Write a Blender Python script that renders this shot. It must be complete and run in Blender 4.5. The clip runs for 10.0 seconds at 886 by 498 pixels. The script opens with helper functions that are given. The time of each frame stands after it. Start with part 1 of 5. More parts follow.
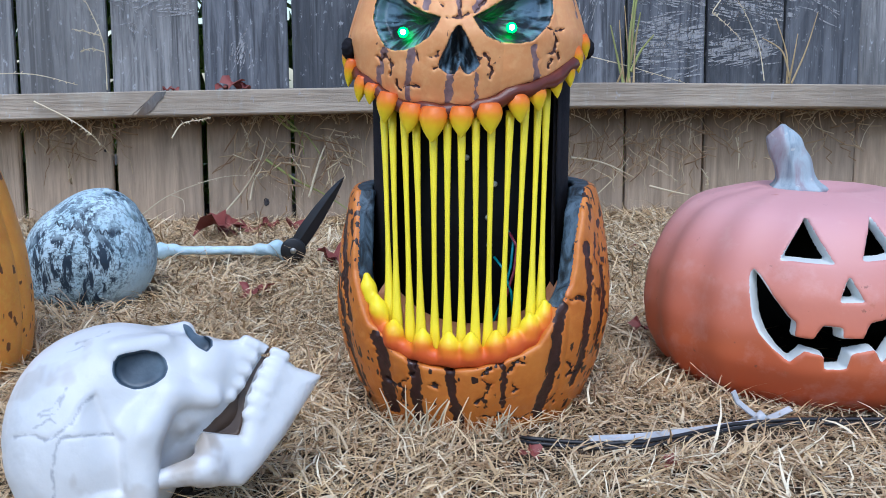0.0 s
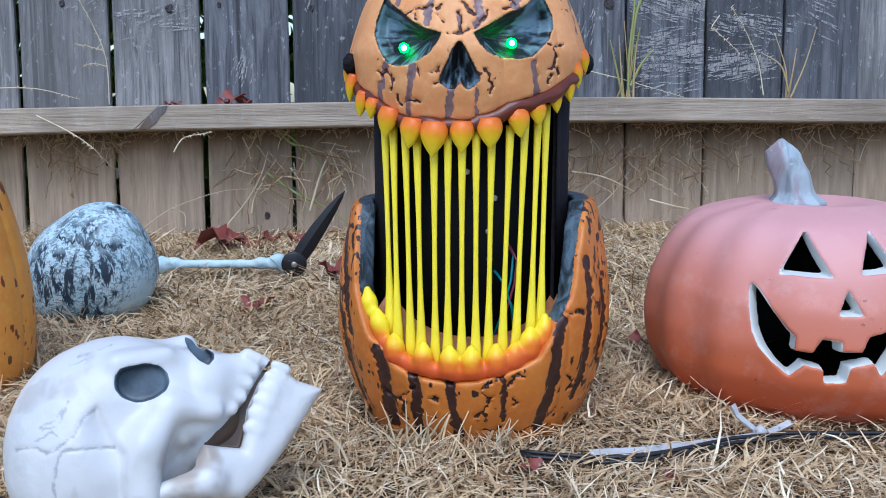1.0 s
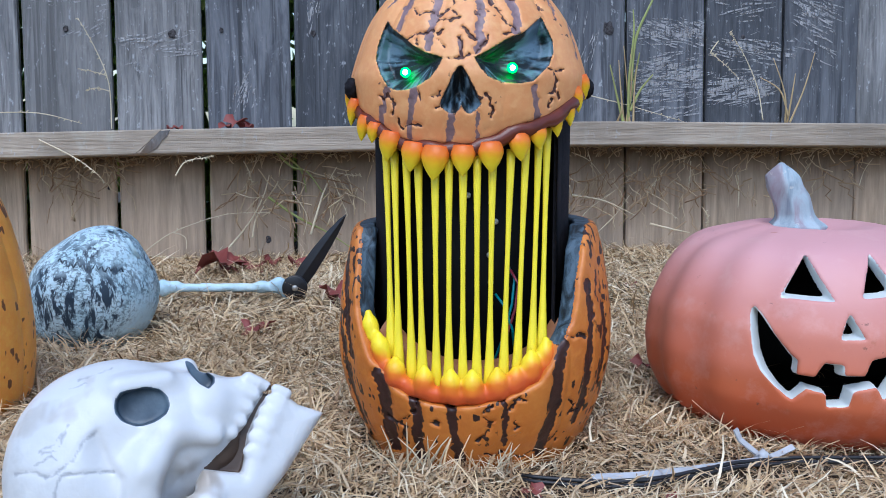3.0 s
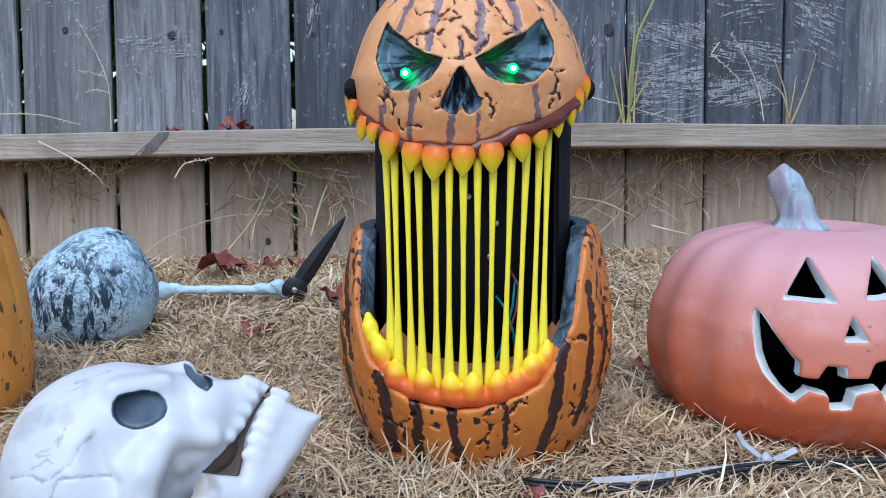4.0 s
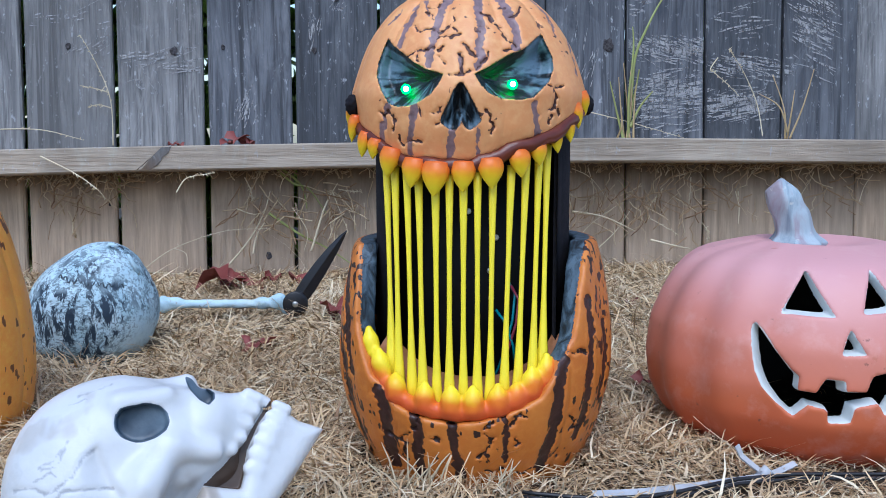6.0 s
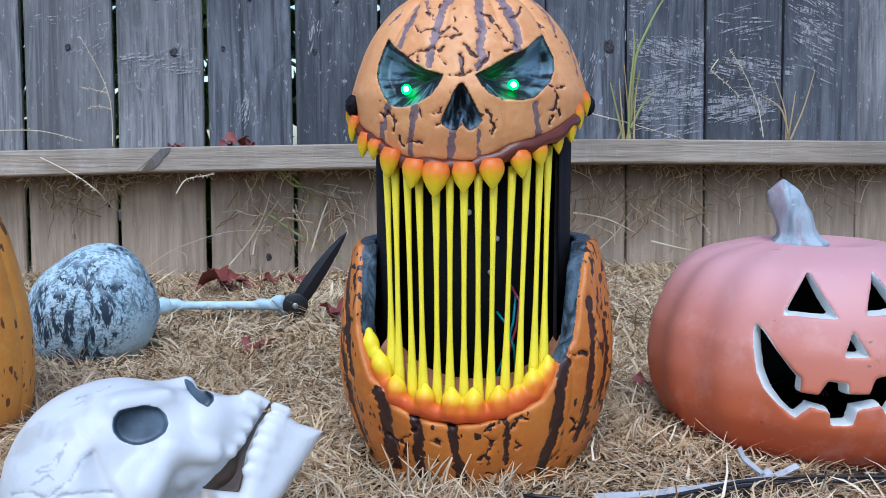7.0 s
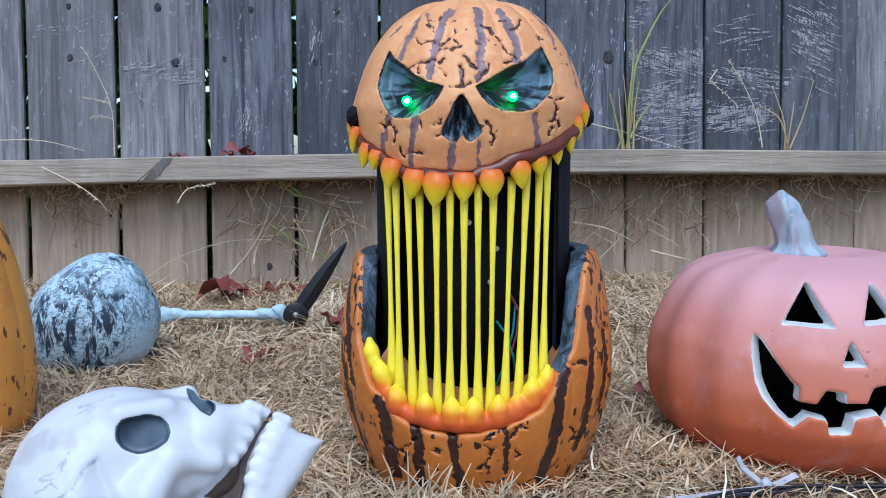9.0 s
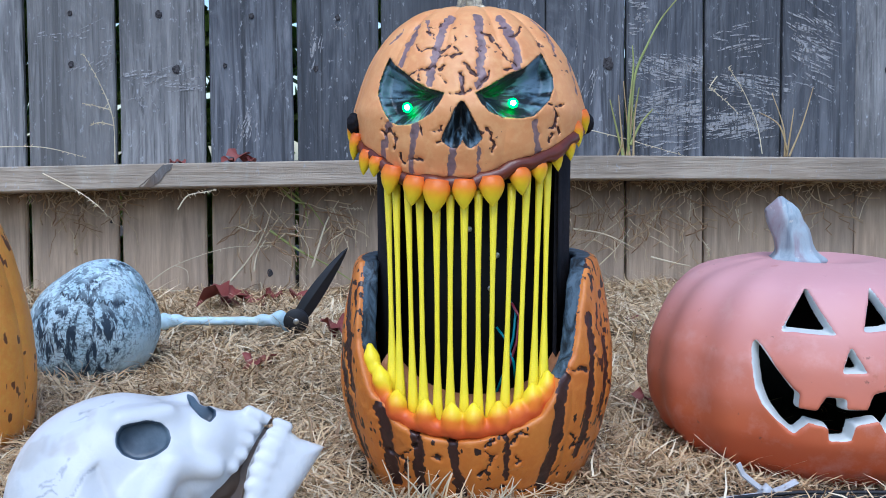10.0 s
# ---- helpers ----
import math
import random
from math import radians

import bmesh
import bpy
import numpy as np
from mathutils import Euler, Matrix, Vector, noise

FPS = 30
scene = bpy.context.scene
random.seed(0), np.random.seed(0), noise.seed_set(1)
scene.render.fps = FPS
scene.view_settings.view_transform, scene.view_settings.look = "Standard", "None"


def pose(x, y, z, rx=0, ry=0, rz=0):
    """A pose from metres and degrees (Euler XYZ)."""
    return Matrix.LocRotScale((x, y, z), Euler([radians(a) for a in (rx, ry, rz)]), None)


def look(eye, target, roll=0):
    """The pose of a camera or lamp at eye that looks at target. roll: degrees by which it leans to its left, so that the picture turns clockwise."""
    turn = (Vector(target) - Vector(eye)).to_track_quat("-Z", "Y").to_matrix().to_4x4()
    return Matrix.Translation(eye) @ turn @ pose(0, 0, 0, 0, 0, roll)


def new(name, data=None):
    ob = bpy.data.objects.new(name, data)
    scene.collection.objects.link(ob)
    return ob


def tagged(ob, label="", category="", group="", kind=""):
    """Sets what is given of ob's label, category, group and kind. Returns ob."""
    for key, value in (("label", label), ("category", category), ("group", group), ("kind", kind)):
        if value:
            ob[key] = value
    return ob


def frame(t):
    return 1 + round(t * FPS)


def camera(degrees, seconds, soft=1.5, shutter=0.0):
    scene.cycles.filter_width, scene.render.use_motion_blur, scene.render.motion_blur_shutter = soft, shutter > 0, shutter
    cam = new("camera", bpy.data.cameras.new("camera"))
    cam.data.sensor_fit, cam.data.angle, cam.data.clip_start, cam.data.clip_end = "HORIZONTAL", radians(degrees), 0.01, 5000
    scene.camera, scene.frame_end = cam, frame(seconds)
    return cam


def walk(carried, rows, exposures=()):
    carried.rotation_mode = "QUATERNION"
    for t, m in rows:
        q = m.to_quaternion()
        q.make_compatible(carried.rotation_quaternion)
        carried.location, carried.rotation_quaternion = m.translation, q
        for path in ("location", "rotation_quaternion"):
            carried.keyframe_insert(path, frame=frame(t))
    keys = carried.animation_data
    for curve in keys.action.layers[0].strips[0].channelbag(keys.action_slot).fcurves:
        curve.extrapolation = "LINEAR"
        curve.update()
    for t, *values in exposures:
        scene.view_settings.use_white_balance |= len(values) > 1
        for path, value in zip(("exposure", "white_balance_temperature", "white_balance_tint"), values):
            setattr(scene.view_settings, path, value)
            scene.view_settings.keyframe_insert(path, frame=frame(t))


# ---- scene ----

# ---------------------------------------------------------------- camera
cam = camera(52.8, 10.0, 0.9)
LEVEL = pose(0, 0, 0, -3.6)  # the fence leans back a little from the level ground
ROWS = [
    (0, 0.4953, -1.5139, 0.1344, -6.967, -6.860, -0.461),
    (0.5, 0.4951, -1.5178, 0.1351, -6.943, -6.370, -0.442),
    (1, 0.4950, -1.5166, 0.1348, -6.940, -5.982, -0.437),
    (1.5, 0.4950, -1.5170, 0.1348, -6.929, -5.585, -0.454),
    (2, 0.4949, -1.5166, 0.1345, -6.938, -5.238, -0.451),
    (2.5, 0.4945, -1.5183, 0.1347, -6.930, -4.711, -0.431),
    (4, 0.4951, -1.5131, 0.1340, -6.899, -4.318, -0.441),
    (4.5, 0.4946, -1.5169, 0.1344, -6.906, -4.202, -0.441),
    (5, 0.4945, -1.5176, 0.1346, -6.903, -3.949, -0.428),
    (5.5, 0.4946, -1.5184, 0.1345, -6.885, -3.615, -0.445),
    (7, 0.4948, -1.5145, 0.1339, -6.873, -3.301, -0.458),
    (7.5, 0.4944, -1.5174, 0.1344, -6.888, -3.315, -0.438),
    (8, 0.4941, -1.5179, 0.1344, -6.899, -3.126, -0.439),
    (8.5, 0.4943, -1.5189, 0.1345, -6.867, -2.861, -0.429),
    (9, 0.4943, -1.5186, 0.1348, -6.867, -2.722, -0.429),
    (9.5, 0.4942, -1.5188, 0.1348, -6.865, -2.562, -0.416),
    (10, 0.4942, -1.5194, 0.1347, -6.855, -2.304, -0.423),
]


def eye_pose(x, y, z, yaw, pitch, roll):
    ahead = Euler((radians(90 + pitch), 0, radians(yaw))).to_matrix() @ Vector((0, 0, -1))
    eye = Vector((x, y, z))
    return look(eye, eye + ahead, roll)


walk(cam, [(t, LEVEL @ eye_pose(x, y, z, yaw, pitch, roll)) for t, x, y, z, yaw, pitch, roll in ROWS], [(0, 0.56, 5410, 9), (10, 0.55, 5290, 9)])

# ---------------------------------------------------------------- light
world = bpy.data.worlds.new("world")
scene.world = world
world.use_nodes = True
wn, wl = world.node_tree.nodes, world.node_tree.links
wn.clear()
sky = wn.new("ShaderNodeTexSky")
sky.sky_type, sky.sun_disc = "NISHITA", False
sky.sun_elevation, sky.sun_rotation = radians(58), radians(195)
sky.air_density, sky.dust_density = 1.2, 1.2
bg = wn.new("ShaderNodeBackground")
bg.inputs["Strength"].default_value = 0.125
wo = wn.new("ShaderNodeOutputWorld")
wl.new(sky.outputs[0], bg.inputs[0])
wl.new(bg.outputs[0], wo.inputs[0])
sun_data = bpy.data.lights.new("sun", "SUN")
sun_data.energy, sun_data.angle, sun_data.color = 1.5, radians(45), (1.0, 0.96, 0.91)
sun = new("sun", sun_data)
sun.matrix_world = look((0.0, -2.9, 3.7), (0.6, -0.7, 0.1))

# ---------------------------------------------------------------- tools
RNG = np.random.RandomState(7)
LATTICE = RNG.rand(32, 32, 32)


def vnoise(p, size):
    """Smooth value noise in 0..1 at points p (n, 3), with cells of the given size."""
    q = p / size + 101.3
    i = np.floor(q).astype(int)
    f = q - i
    f = f * f * (3 - 2 * f)
    out = 0
    for a in (0, 1):
        for b in (0, 1):
            for c in (0, 1):
                w = np.abs(1 - a - f[:, 0]) * np.abs(1 - b - f[:, 1]) * np.abs(1 - c - f[:, 2])
                out = out + w * LATTICE[(i[:, 0] + a) % 32, (i[:, 1] + b) % 32, (i[:, 2] + c) % 32]
    return out


def fbm(p, size, octaves=3):
    total, weight, out = 0, 1.0, 0
    for _ in range(octaves):
        out, total = out + weight * vnoise(p, size), total + weight
        size, weight = size / 2.03, weight * 0.5
    return out / total


def step(a, b, x):
    t = np.clip((x - a) / (b - a), 0, 1)
    return t * t * (3 - 2 * t)


def curve(z, zs, rs):
    """A smooth profile through (height, radius) pairs."""
    d = np.linspace(zs[0] - 30, zs[-1] + 30, 500)
    r = np.interp(d, zs, rs)
    k = np.hanning(41 if zs[-1] - zs[0] > 100 else 25)
    r = np.convolve(np.pad(r, 40, mode="edge"), k / k.sum(), "same")[40:-40]
    return np.interp(z, d, r)


def smin(a, b, k):
    h = np.clip(0.5 + 0.5 * (b - a) / k, 0, 1)
    return b * (1 - h) + a * h - k * h * (1 - h)


def smax(a, b, k):
    return -smin(-a, -b, k)


def ball(X, Y, Z, c, r):
    """A rough distance to an ellipsoid."""
    r = np.array(r, float) * np.ones(3)
    n = np.sqrt(((X - c[0]) / r[0]) ** 2 + ((Y - c[1]) / r[1]) ** 2 + ((Z - c[2]) / r[2]) ** 2)
    return (n - 1) * r.min()


def rod(X, Y, Z, a, b, ra, rb):
    """The distance to a rod from a to b with round ends, of radius ra to rb."""
    a, b = np.array(a, float), np.array(b, float)
    d = b - a
    h = np.clip(((X - a[0]) * d[0] + (Y - a[1]) * d[1] + (Z - a[2]) * d[2]) / (d @ d), 0, 1)
    return np.sqrt((X - a[0] - h * d[0]) ** 2 + (Y - a[1] - h * d[1]) ** 2 + (Z - a[2] - h * d[2]) ** 2) - ra - h * (rb - ra)


def polygon(U, V, pts):
    """The signed distance to a closed polygon in a plane."""
    d, s = np.full(U.shape, 1e9), np.ones(U.shape)
    for (ax, ay), (bx, by) in zip(pts, pts[1:] + pts[:1]):
        ex, ey, wx, wy = bx - ax, by - ay, U - ax, V - ay
        h = np.clip((wx * ex + wy * ey) / (ex * ex + ey * ey), 0, 1)
        d = np.minimum(d, (wx - ex * h) ** 2 + (wy - ey * h) ** 2)
        up = (V >= ay) & (V < by) & (ex * wy > ey * wx)
        down = (V < ay) & (V >= by) & (ex * wy < ey * wx)
        s = np.where(up | down, -s, s)
    return s * np.sqrt(d)


def lines(U, V, strokes):
    """How far points lie inside the nearest of the strokes (width, polyline): the least distance minus half the width."""
    out = np.full(U.shape, 1e9)
    for width, pts in strokes:
        for (ax, ay), (bx, by) in zip(pts, pts[1:]):
            ex, ey = bx - ax, by - ay
            h = np.clip(((U - ax) * ex + (V - ay) * ey) / (ex * ex + ey * ey + 1e-9), 0, 1)
            out = np.minimum(out, np.hypot(U - ax - ex * h, V - ay - ey * h) - width / 2)
    return out


def nets(field, lo, hi, h):
    """The surface field(X, Y, Z) = 0 as quads, by surface nets on a grid of step h."""
    axes = [np.arange(a, b + h, h) for a, b in zip(lo, hi)]
    F = field(*np.meshgrid(*axes, indexing="ij"))
    S = F < 0
    n = np.array(S.shape)
    count = np.zeros(n - 1, int)
    cut = lambda A, o: A[o[0]:n[0] - 1 + o[0], o[1]:n[1] - 1 + o[1], o[2]:n[2] - 1 + o[2]]
    corners = [(a, b, c) for a in (0, 1) for b in (0, 1) for c in (0, 1)]
    for o in corners:
        count += cut(S, o)
    I = np.argwhere((count > 0) & (count < 8))
    ids = np.full(n - 1, -1)
    ids[tuple(I.T)] = np.arange(len(I))
    total, hits = np.zeros((len(I), 3)), np.zeros((len(I), 1))
    for o in corners:
        for ax in range(3):
            if o[ax]:
                continue
            q = list(o)
            q[ax] = 1
            A, B = I + o, I + q
            fa, fb = F[tuple(A.T)], F[tuple(B.T)]
            hit = (fa < 0) != (fb < 0)
            t = np.where(hit, fa / np.where(hit, fa - fb, 1), 0)
            p = np.array(o, float) + np.eye(3)[ax] * t[:, None]
            total += p * hit[:, None]
            hits += hit[:, None]
    verts = (I + total / np.maximum(hits, 1)) * h + np.array(lo)
    quads = []
    for ax in range(3):
        b, c = (ax + 1) % 3, (ax + 2) % 3
        lo_, hi_ = [slice(None)] * 3, [slice(None)] * 3
        lo_[ax], hi_[ax] = slice(0, -1), slice(1, None)
        E = np.argwhere(S[tuple(lo_)] != S[tuple(hi_)])
        E = E[(E[:, b] > 0) & (E[:, c] > 0) & (E[:, b] < n[b] - 1) & (E[:, c] < n[c] - 1)]
        inside = S[tuple(E.T)]
        ub, uc = np.eye(3, dtype=int)[b], np.eye(3, dtype=int)[c]
        q = np.stack([ids[tuple((E - o).T)] for o in (ub + uc, uc, 0 * uc, ub)], 1)
        q[~inside] = q[~inside][:, ::-1]
        quads.append(q)
    return verts, np.concatenate(quads)


def mesh_of(name, verts, faces, mats, smooth=True, index=None, **fields):
    me = bpy.data.meshes.new(name)
    me.from_pydata(np.asarray(verts).tolist(), [], [list(f) for f in np.asarray(faces).tolist()] if isinstance(faces, np.ndarray) else faces)
    for m in mats if isinstance(mats, (list, tuple)) else [mats]:
        me.materials.append(m)
    if smooth:
        me.polygons.foreach_set("use_smooth", np.ones(len(me.polygons), bool))
    if index is not None:
        me.polygons.foreach_set("material_index", np.asarray(index, np.int32))
    for key, values in fields.items():
        me.attributes.new(key, "FLOAT", "POINT").data.foreach_set("value", np.asarray(values, np.float32))
    me.update()
    return me


def part(name, me, parent, label=""):
    ob = new(name, me)
    ob.parent = parent
    return tagged(ob, label)


def thing(name, m, label, category, group="", kind=""):
    ob = new(name)
    ob.empty_display_size = 0.02
    ob.matrix_world = m
    return tagged(ob, label, category, group, kind)


def tube(points, radii, sides=8, flat=1.0):
    """A round rod along points with a radius at each; flat squeezes it front to back."""
    pts = [Vector(p) for p in points]
    verts, faces = [], []
    for i, p in enumerate(pts):
        d = (pts[min(i + 1, len(pts) - 1)] - pts[max(i - 1, 0)]).normalized()
        ref = Vector((0, 1, 0)) if abs(d.y) < 0.9 else Vector((1, 0, 0))
        a = d.cross(ref).normalized()
        b = d.cross(a).normalized()
        for k in range(sides):
            t = 2 * math.pi * k / sides
            verts.append(p + radii[i] * (math.cos(t) * a + flat * math.sin(t) * b))
    for i in range(len(pts) - 1):
        for k in range(sides):
            j = (k + 1) % sides
            faces.append((i * sides + k, i * sides + j, (i + 1) * sides + j, (i + 1) * sides + k))
    faces.append(tuple(range(sides))[::-1])
    faces.append(tuple((len(pts) - 1) * sides + k for k in range(sides)))
    return [tuple(v) for v in verts], faces


def lathe(profile, sides=24):
    """A turned shape from (radius, height) pairs."""
    verts = [(r * math.cos(2 * math.pi * k / sides), r * math.sin(2 * math.pi * k / sides), z) for r, z in profile for k in range(sides)]
    faces = [(i * sides + k, i * sides + (k + 1) % sides, (i + 1) * sides + (k + 1) % sides, (i + 1) * sides + k) for i in range(len(profile) - 1) for k in range(sides)]
    faces += [tuple(range(sides))[::-1], tuple((len(profile) - 1) * sides + k for k in range(sides))]
    return verts, faces


# ---------------------------------------------------------------- materials
class Nodes:
    """A material's node tree with short helpers."""

    def __init__(self, name, roughness=0.6, metallic=0.0, specular=0.5):
        self.mat = bpy.data.materials.new(name)
        self.mat.use_nodes = True
        self.tree = self.mat.node_tree
        self.bsdf = self.tree.nodes["Principled BSDF"]
        self.bsdf.inputs["Roughness"].default_value = roughness
        self.bsdf.inputs["Metallic"].default_value = metallic
        self.bsdf.inputs["Specular IOR Level"].default_value = specular
        self.coord = self.tree.nodes.new("ShaderNodeTexCoord").outputs["Object"]

    def put(self, socket, value):
        if hasattr(value, "links"):
            self.tree.links.new(value, socket)
        elif isinstance(value, (tuple, list)) and len(value) == 3 and socket.type == "RGBA":
            socket.default_value = (*value, 1)
        else:
            socket.default_value = value

    def noise(self, scale, detail=4, rough=0.55, stretch=None, vector=None, distort=0.0):
        n = self.tree.nodes.new("ShaderNodeTexNoise")
        n.inputs["Scale"].default_value, n.inputs["Detail"].default_value = scale, detail
        n.inputs["Roughness"].default_value, n.inputs["Distortion"].default_value = rough, distort
        v = vector or self.coord
        if stretch:
            m = self.tree.nodes.new("ShaderNodeMapping")
            m.inputs["Scale"].default_value = stretch
            self.tree.links.new(v, m.inputs[0])
            v = m.outputs[0]
        self.tree.links.new(v, n.inputs["Vector"])
        return n.outputs["Fac"]

    def ramp(self, fac, *stops):
        r = self.tree.nodes.new("ShaderNodeValToRGB")
        e = r.color_ramp.elements
        while len(e) < len(stops):
            e.new(0.5)
        for k, (at, c) in enumerate(stops):
            e[k].position = at
            e[k].color = (*c, 1) if isinstance(c, tuple) else (c, c, c, 1)
        self.put(r.inputs[0], fac)
        return r.outputs[0]

    def mix(self, fac, a, b, blend="MIX"):
        n = self.tree.nodes.new("ShaderNodeMix")
        n.data_type, n.blend_type = "RGBA", blend
        for key, v in ((0, fac), (6, a), (7, b)):
            self.put(n.inputs[key], v)
        return n.outputs[2]

    def math(self, op, a, b=0.5):
        n = self.tree.nodes.new("ShaderNodeMath")
        n.operation = op
        self.put(n.inputs[0], a), self.put(n.inputs[1], b)
        return n.outputs[0]

    def field(self, name):
        n = self.tree.nodes.new("ShaderNodeAttribute")
        n.attribute_name = name
        return n.outputs["Fac"]

    def random(self):
        return self.tree.nodes.new("ShaderNodeObjectInfo").outputs["Random"]

    def island(self):
        return self.tree.nodes.new("ShaderNodeNewGeometry").outputs["Random Per Island"]

    def bump(self, height, strength=0.3, distance=0.002):
        n = self.tree.nodes.new("ShaderNodeBump")
        n.inputs["Strength"].default_value, n.inputs["Distance"].default_value = strength, distance
        self.put(n.inputs["Height"], height)
        self.tree.links.new(n.outputs[0], self.bsdf.inputs["Normal"])

    def done(self, color, roughness=None):
        self.put(self.bsdf.inputs["Base Color"], color)
        if roughness is not None:
            self.put(self.bsdf.inputs["Roughness"], roughness)
        return self.mat


def plain(name, color, roughness=0.5, metallic=0.0, vary=0.15, scale=60):
    n = Nodes(name, roughness, metallic, 0.5 if roughness < 0.55 else 0.15)
    f = n.noise(scale)
    dark = tuple(c * (1 - vary) for c in color)
    light = tuple(min(1, c * (1 + vary)) for c in color)
    n.bump(n.noise(scale * 4), 0.15, 0.001)
    return n.done(n.ramp(f, (0.3, dark), (0.7, light)))


def painted(name, base, stripe, blot, roughness=0.45):
    """Moulded foam or plastic: a base coat with stripes, and dark wash in the cracks and pits."""
    n = Nodes(name, roughness)
    coat = n.mix(n.ramp(n.noise(25), (0.35, 0.0), (0.7, 1.0)), base, tuple(c * f for c, f in zip(base, (0.88, 0.76, 0.66))))
    base = n.mix(n.ramp(n.noise(180, 3), (0.45, 0.0), (0.75, 0.5)), coat, tuple(min(0.85, c * f) for c, f in zip(base, (1.12, 1.3, 1.4))))
    edge = n.ramp(n.math("ADD", n.field("paint"), n.math("MULTIPLY", n.math("SUBTRACT", n.noise(320, 3), 0.5), 0.7)), (0.38, 0.0), (0.58, 1.0))
    c = n.mix(edge, base, n.mix(n.ramp(n.noise(140, 4, 0.65), (0.40, 0.0), (0.68, 0.8)), stripe, tuple(0.45 * x for x in stripe)))
    crack = n.math("ADD", n.field("wash"), n.math("MULTIPLY", n.math("SUBTRACT", n.noise(420, 4, 0.65), 0.5), 1.1))
    c = n.mix(n.ramp(crack, (0.36, 0.0), (0.60, 1.0)), c, blot)
    n.bump(n.noise(110, 5), 0.4, 0.002)
    return n.done(c, n.ramp(n.noise(90), (0.3, roughness - 0.08), (0.7, roughness + 0.12)))


def wood(name, a, b, dark, vertical=True, sheen=0.75, low=None):
    """Grey weathered timber with its grain along z or x."""
    n = Nodes(name, sheen)
    mp = n.tree.nodes.new("ShaderNodeVectorMath")
    mp.operation = "ADD"
    cmb = n.tree.nodes.new("ShaderNodeCombineXYZ")
    for k, f in enumerate((7.0, 3.0, 13.0)):
        n.put(cmb.inputs[k], n.math("MULTIPLY", n.random(), f))
    n.put(mp.inputs[0], n.coord)
    n.put(mp.inputs[1], cmb.outputs[0])
    v = mp.outputs[0]
    long = (1, 1, 0.045) if vertical else (0.045, 1, 1)
    grain = n.noise(170, 6, 0.65, long, v, 0.9)
    broad = n.noise(30, 5, 0.62, (1, 1, 0.085) if vertical else (0.085, 1, 1), v, 2.2)
    patch = n.noise(6, 4, 0.6, (1, 1, 0.45) if vertical else None, v)
    c = n.mix(n.ramp(broad, (0.36, 0.0), (0.64, 1.0)), a, b)
    c = n.mix(n.ramp(grain, (0.50, 0.0), (0.66, 0.7)), c, dark)
    # long open checks in the grain
    c = n.mix(n.ramp(n.noise(44, 3, 0.5, (1, 1, 0.022) if vertical else (0.022, 1, 1), v, 1.0), (0.59, 0.0), (0.66, 0.85)), c, dark)
    c = n.mix(n.ramp(patch, (0.40, 0.0), (0.66, 0.75)), c, tuple(0.5 * x for x in a))
    # pale flecks and rain-washed patches
    c = n.mix(n.ramp(n.noise(120, 4, 0.7, (1, 1, 0.5), v), (0.61, 0.0), (0.69, 0.7)), c, (0.46, 0.47, 0.49))
    c = n.mix(n.ramp(n.noise(13, 5, 0.7, (1, 1, 0.4), v, 1.2), (0.56, 0.0), (0.74, 0.5)), c, tuple(min(0.5, 1.2 * x) for x in b))
    c = n.mix(n.ramp(n.random(), (0.0, 0.0), (1.0, 0.40)), c, tuple(0.42 * x for x in b))
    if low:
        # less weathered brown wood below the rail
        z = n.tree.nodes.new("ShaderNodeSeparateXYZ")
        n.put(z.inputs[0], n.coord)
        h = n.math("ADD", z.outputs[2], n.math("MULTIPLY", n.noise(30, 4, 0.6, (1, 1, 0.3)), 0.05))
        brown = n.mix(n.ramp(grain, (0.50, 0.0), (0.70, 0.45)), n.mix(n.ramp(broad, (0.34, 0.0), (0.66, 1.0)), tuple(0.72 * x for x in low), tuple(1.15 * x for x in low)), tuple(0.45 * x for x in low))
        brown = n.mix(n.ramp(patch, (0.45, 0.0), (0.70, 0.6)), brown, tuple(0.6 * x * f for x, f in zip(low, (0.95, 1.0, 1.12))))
        # brown stain under the rail, with the rail's shade painted in
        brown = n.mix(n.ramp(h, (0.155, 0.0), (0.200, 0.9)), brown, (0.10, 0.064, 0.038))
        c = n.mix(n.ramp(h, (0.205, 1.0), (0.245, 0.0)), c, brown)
    n.bump(n.math("ADD", grain, n.math("MULTIPLY", broad, 0.8)), 0.8, 0.003)
    return n.done(c)


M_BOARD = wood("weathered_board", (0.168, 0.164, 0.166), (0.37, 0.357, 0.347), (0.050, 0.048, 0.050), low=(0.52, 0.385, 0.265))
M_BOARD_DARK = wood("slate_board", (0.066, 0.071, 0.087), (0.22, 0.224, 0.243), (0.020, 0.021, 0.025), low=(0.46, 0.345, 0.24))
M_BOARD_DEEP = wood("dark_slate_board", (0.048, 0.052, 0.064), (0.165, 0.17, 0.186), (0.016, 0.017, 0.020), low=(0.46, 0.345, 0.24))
M_RAIL = wood("rail_timber", (0.45, 0.36, 0.27), (0.56, 0.465, 0.36), (0.25, 0.18, 0.12), vertical=False)


def soil():
    n = Nodes("dry_soil", 0.95)
    c = n.ramp(n.noise(40, 6), (0.3, (0.035, 0.024, 0.015)), (0.6, (0.08, 0.057, 0.036)), (0.8, (0.14, 0.105, 0.07)))
    n.bump(n.noise(200, 6), 0.8, 0.006)
    return n.done(c)


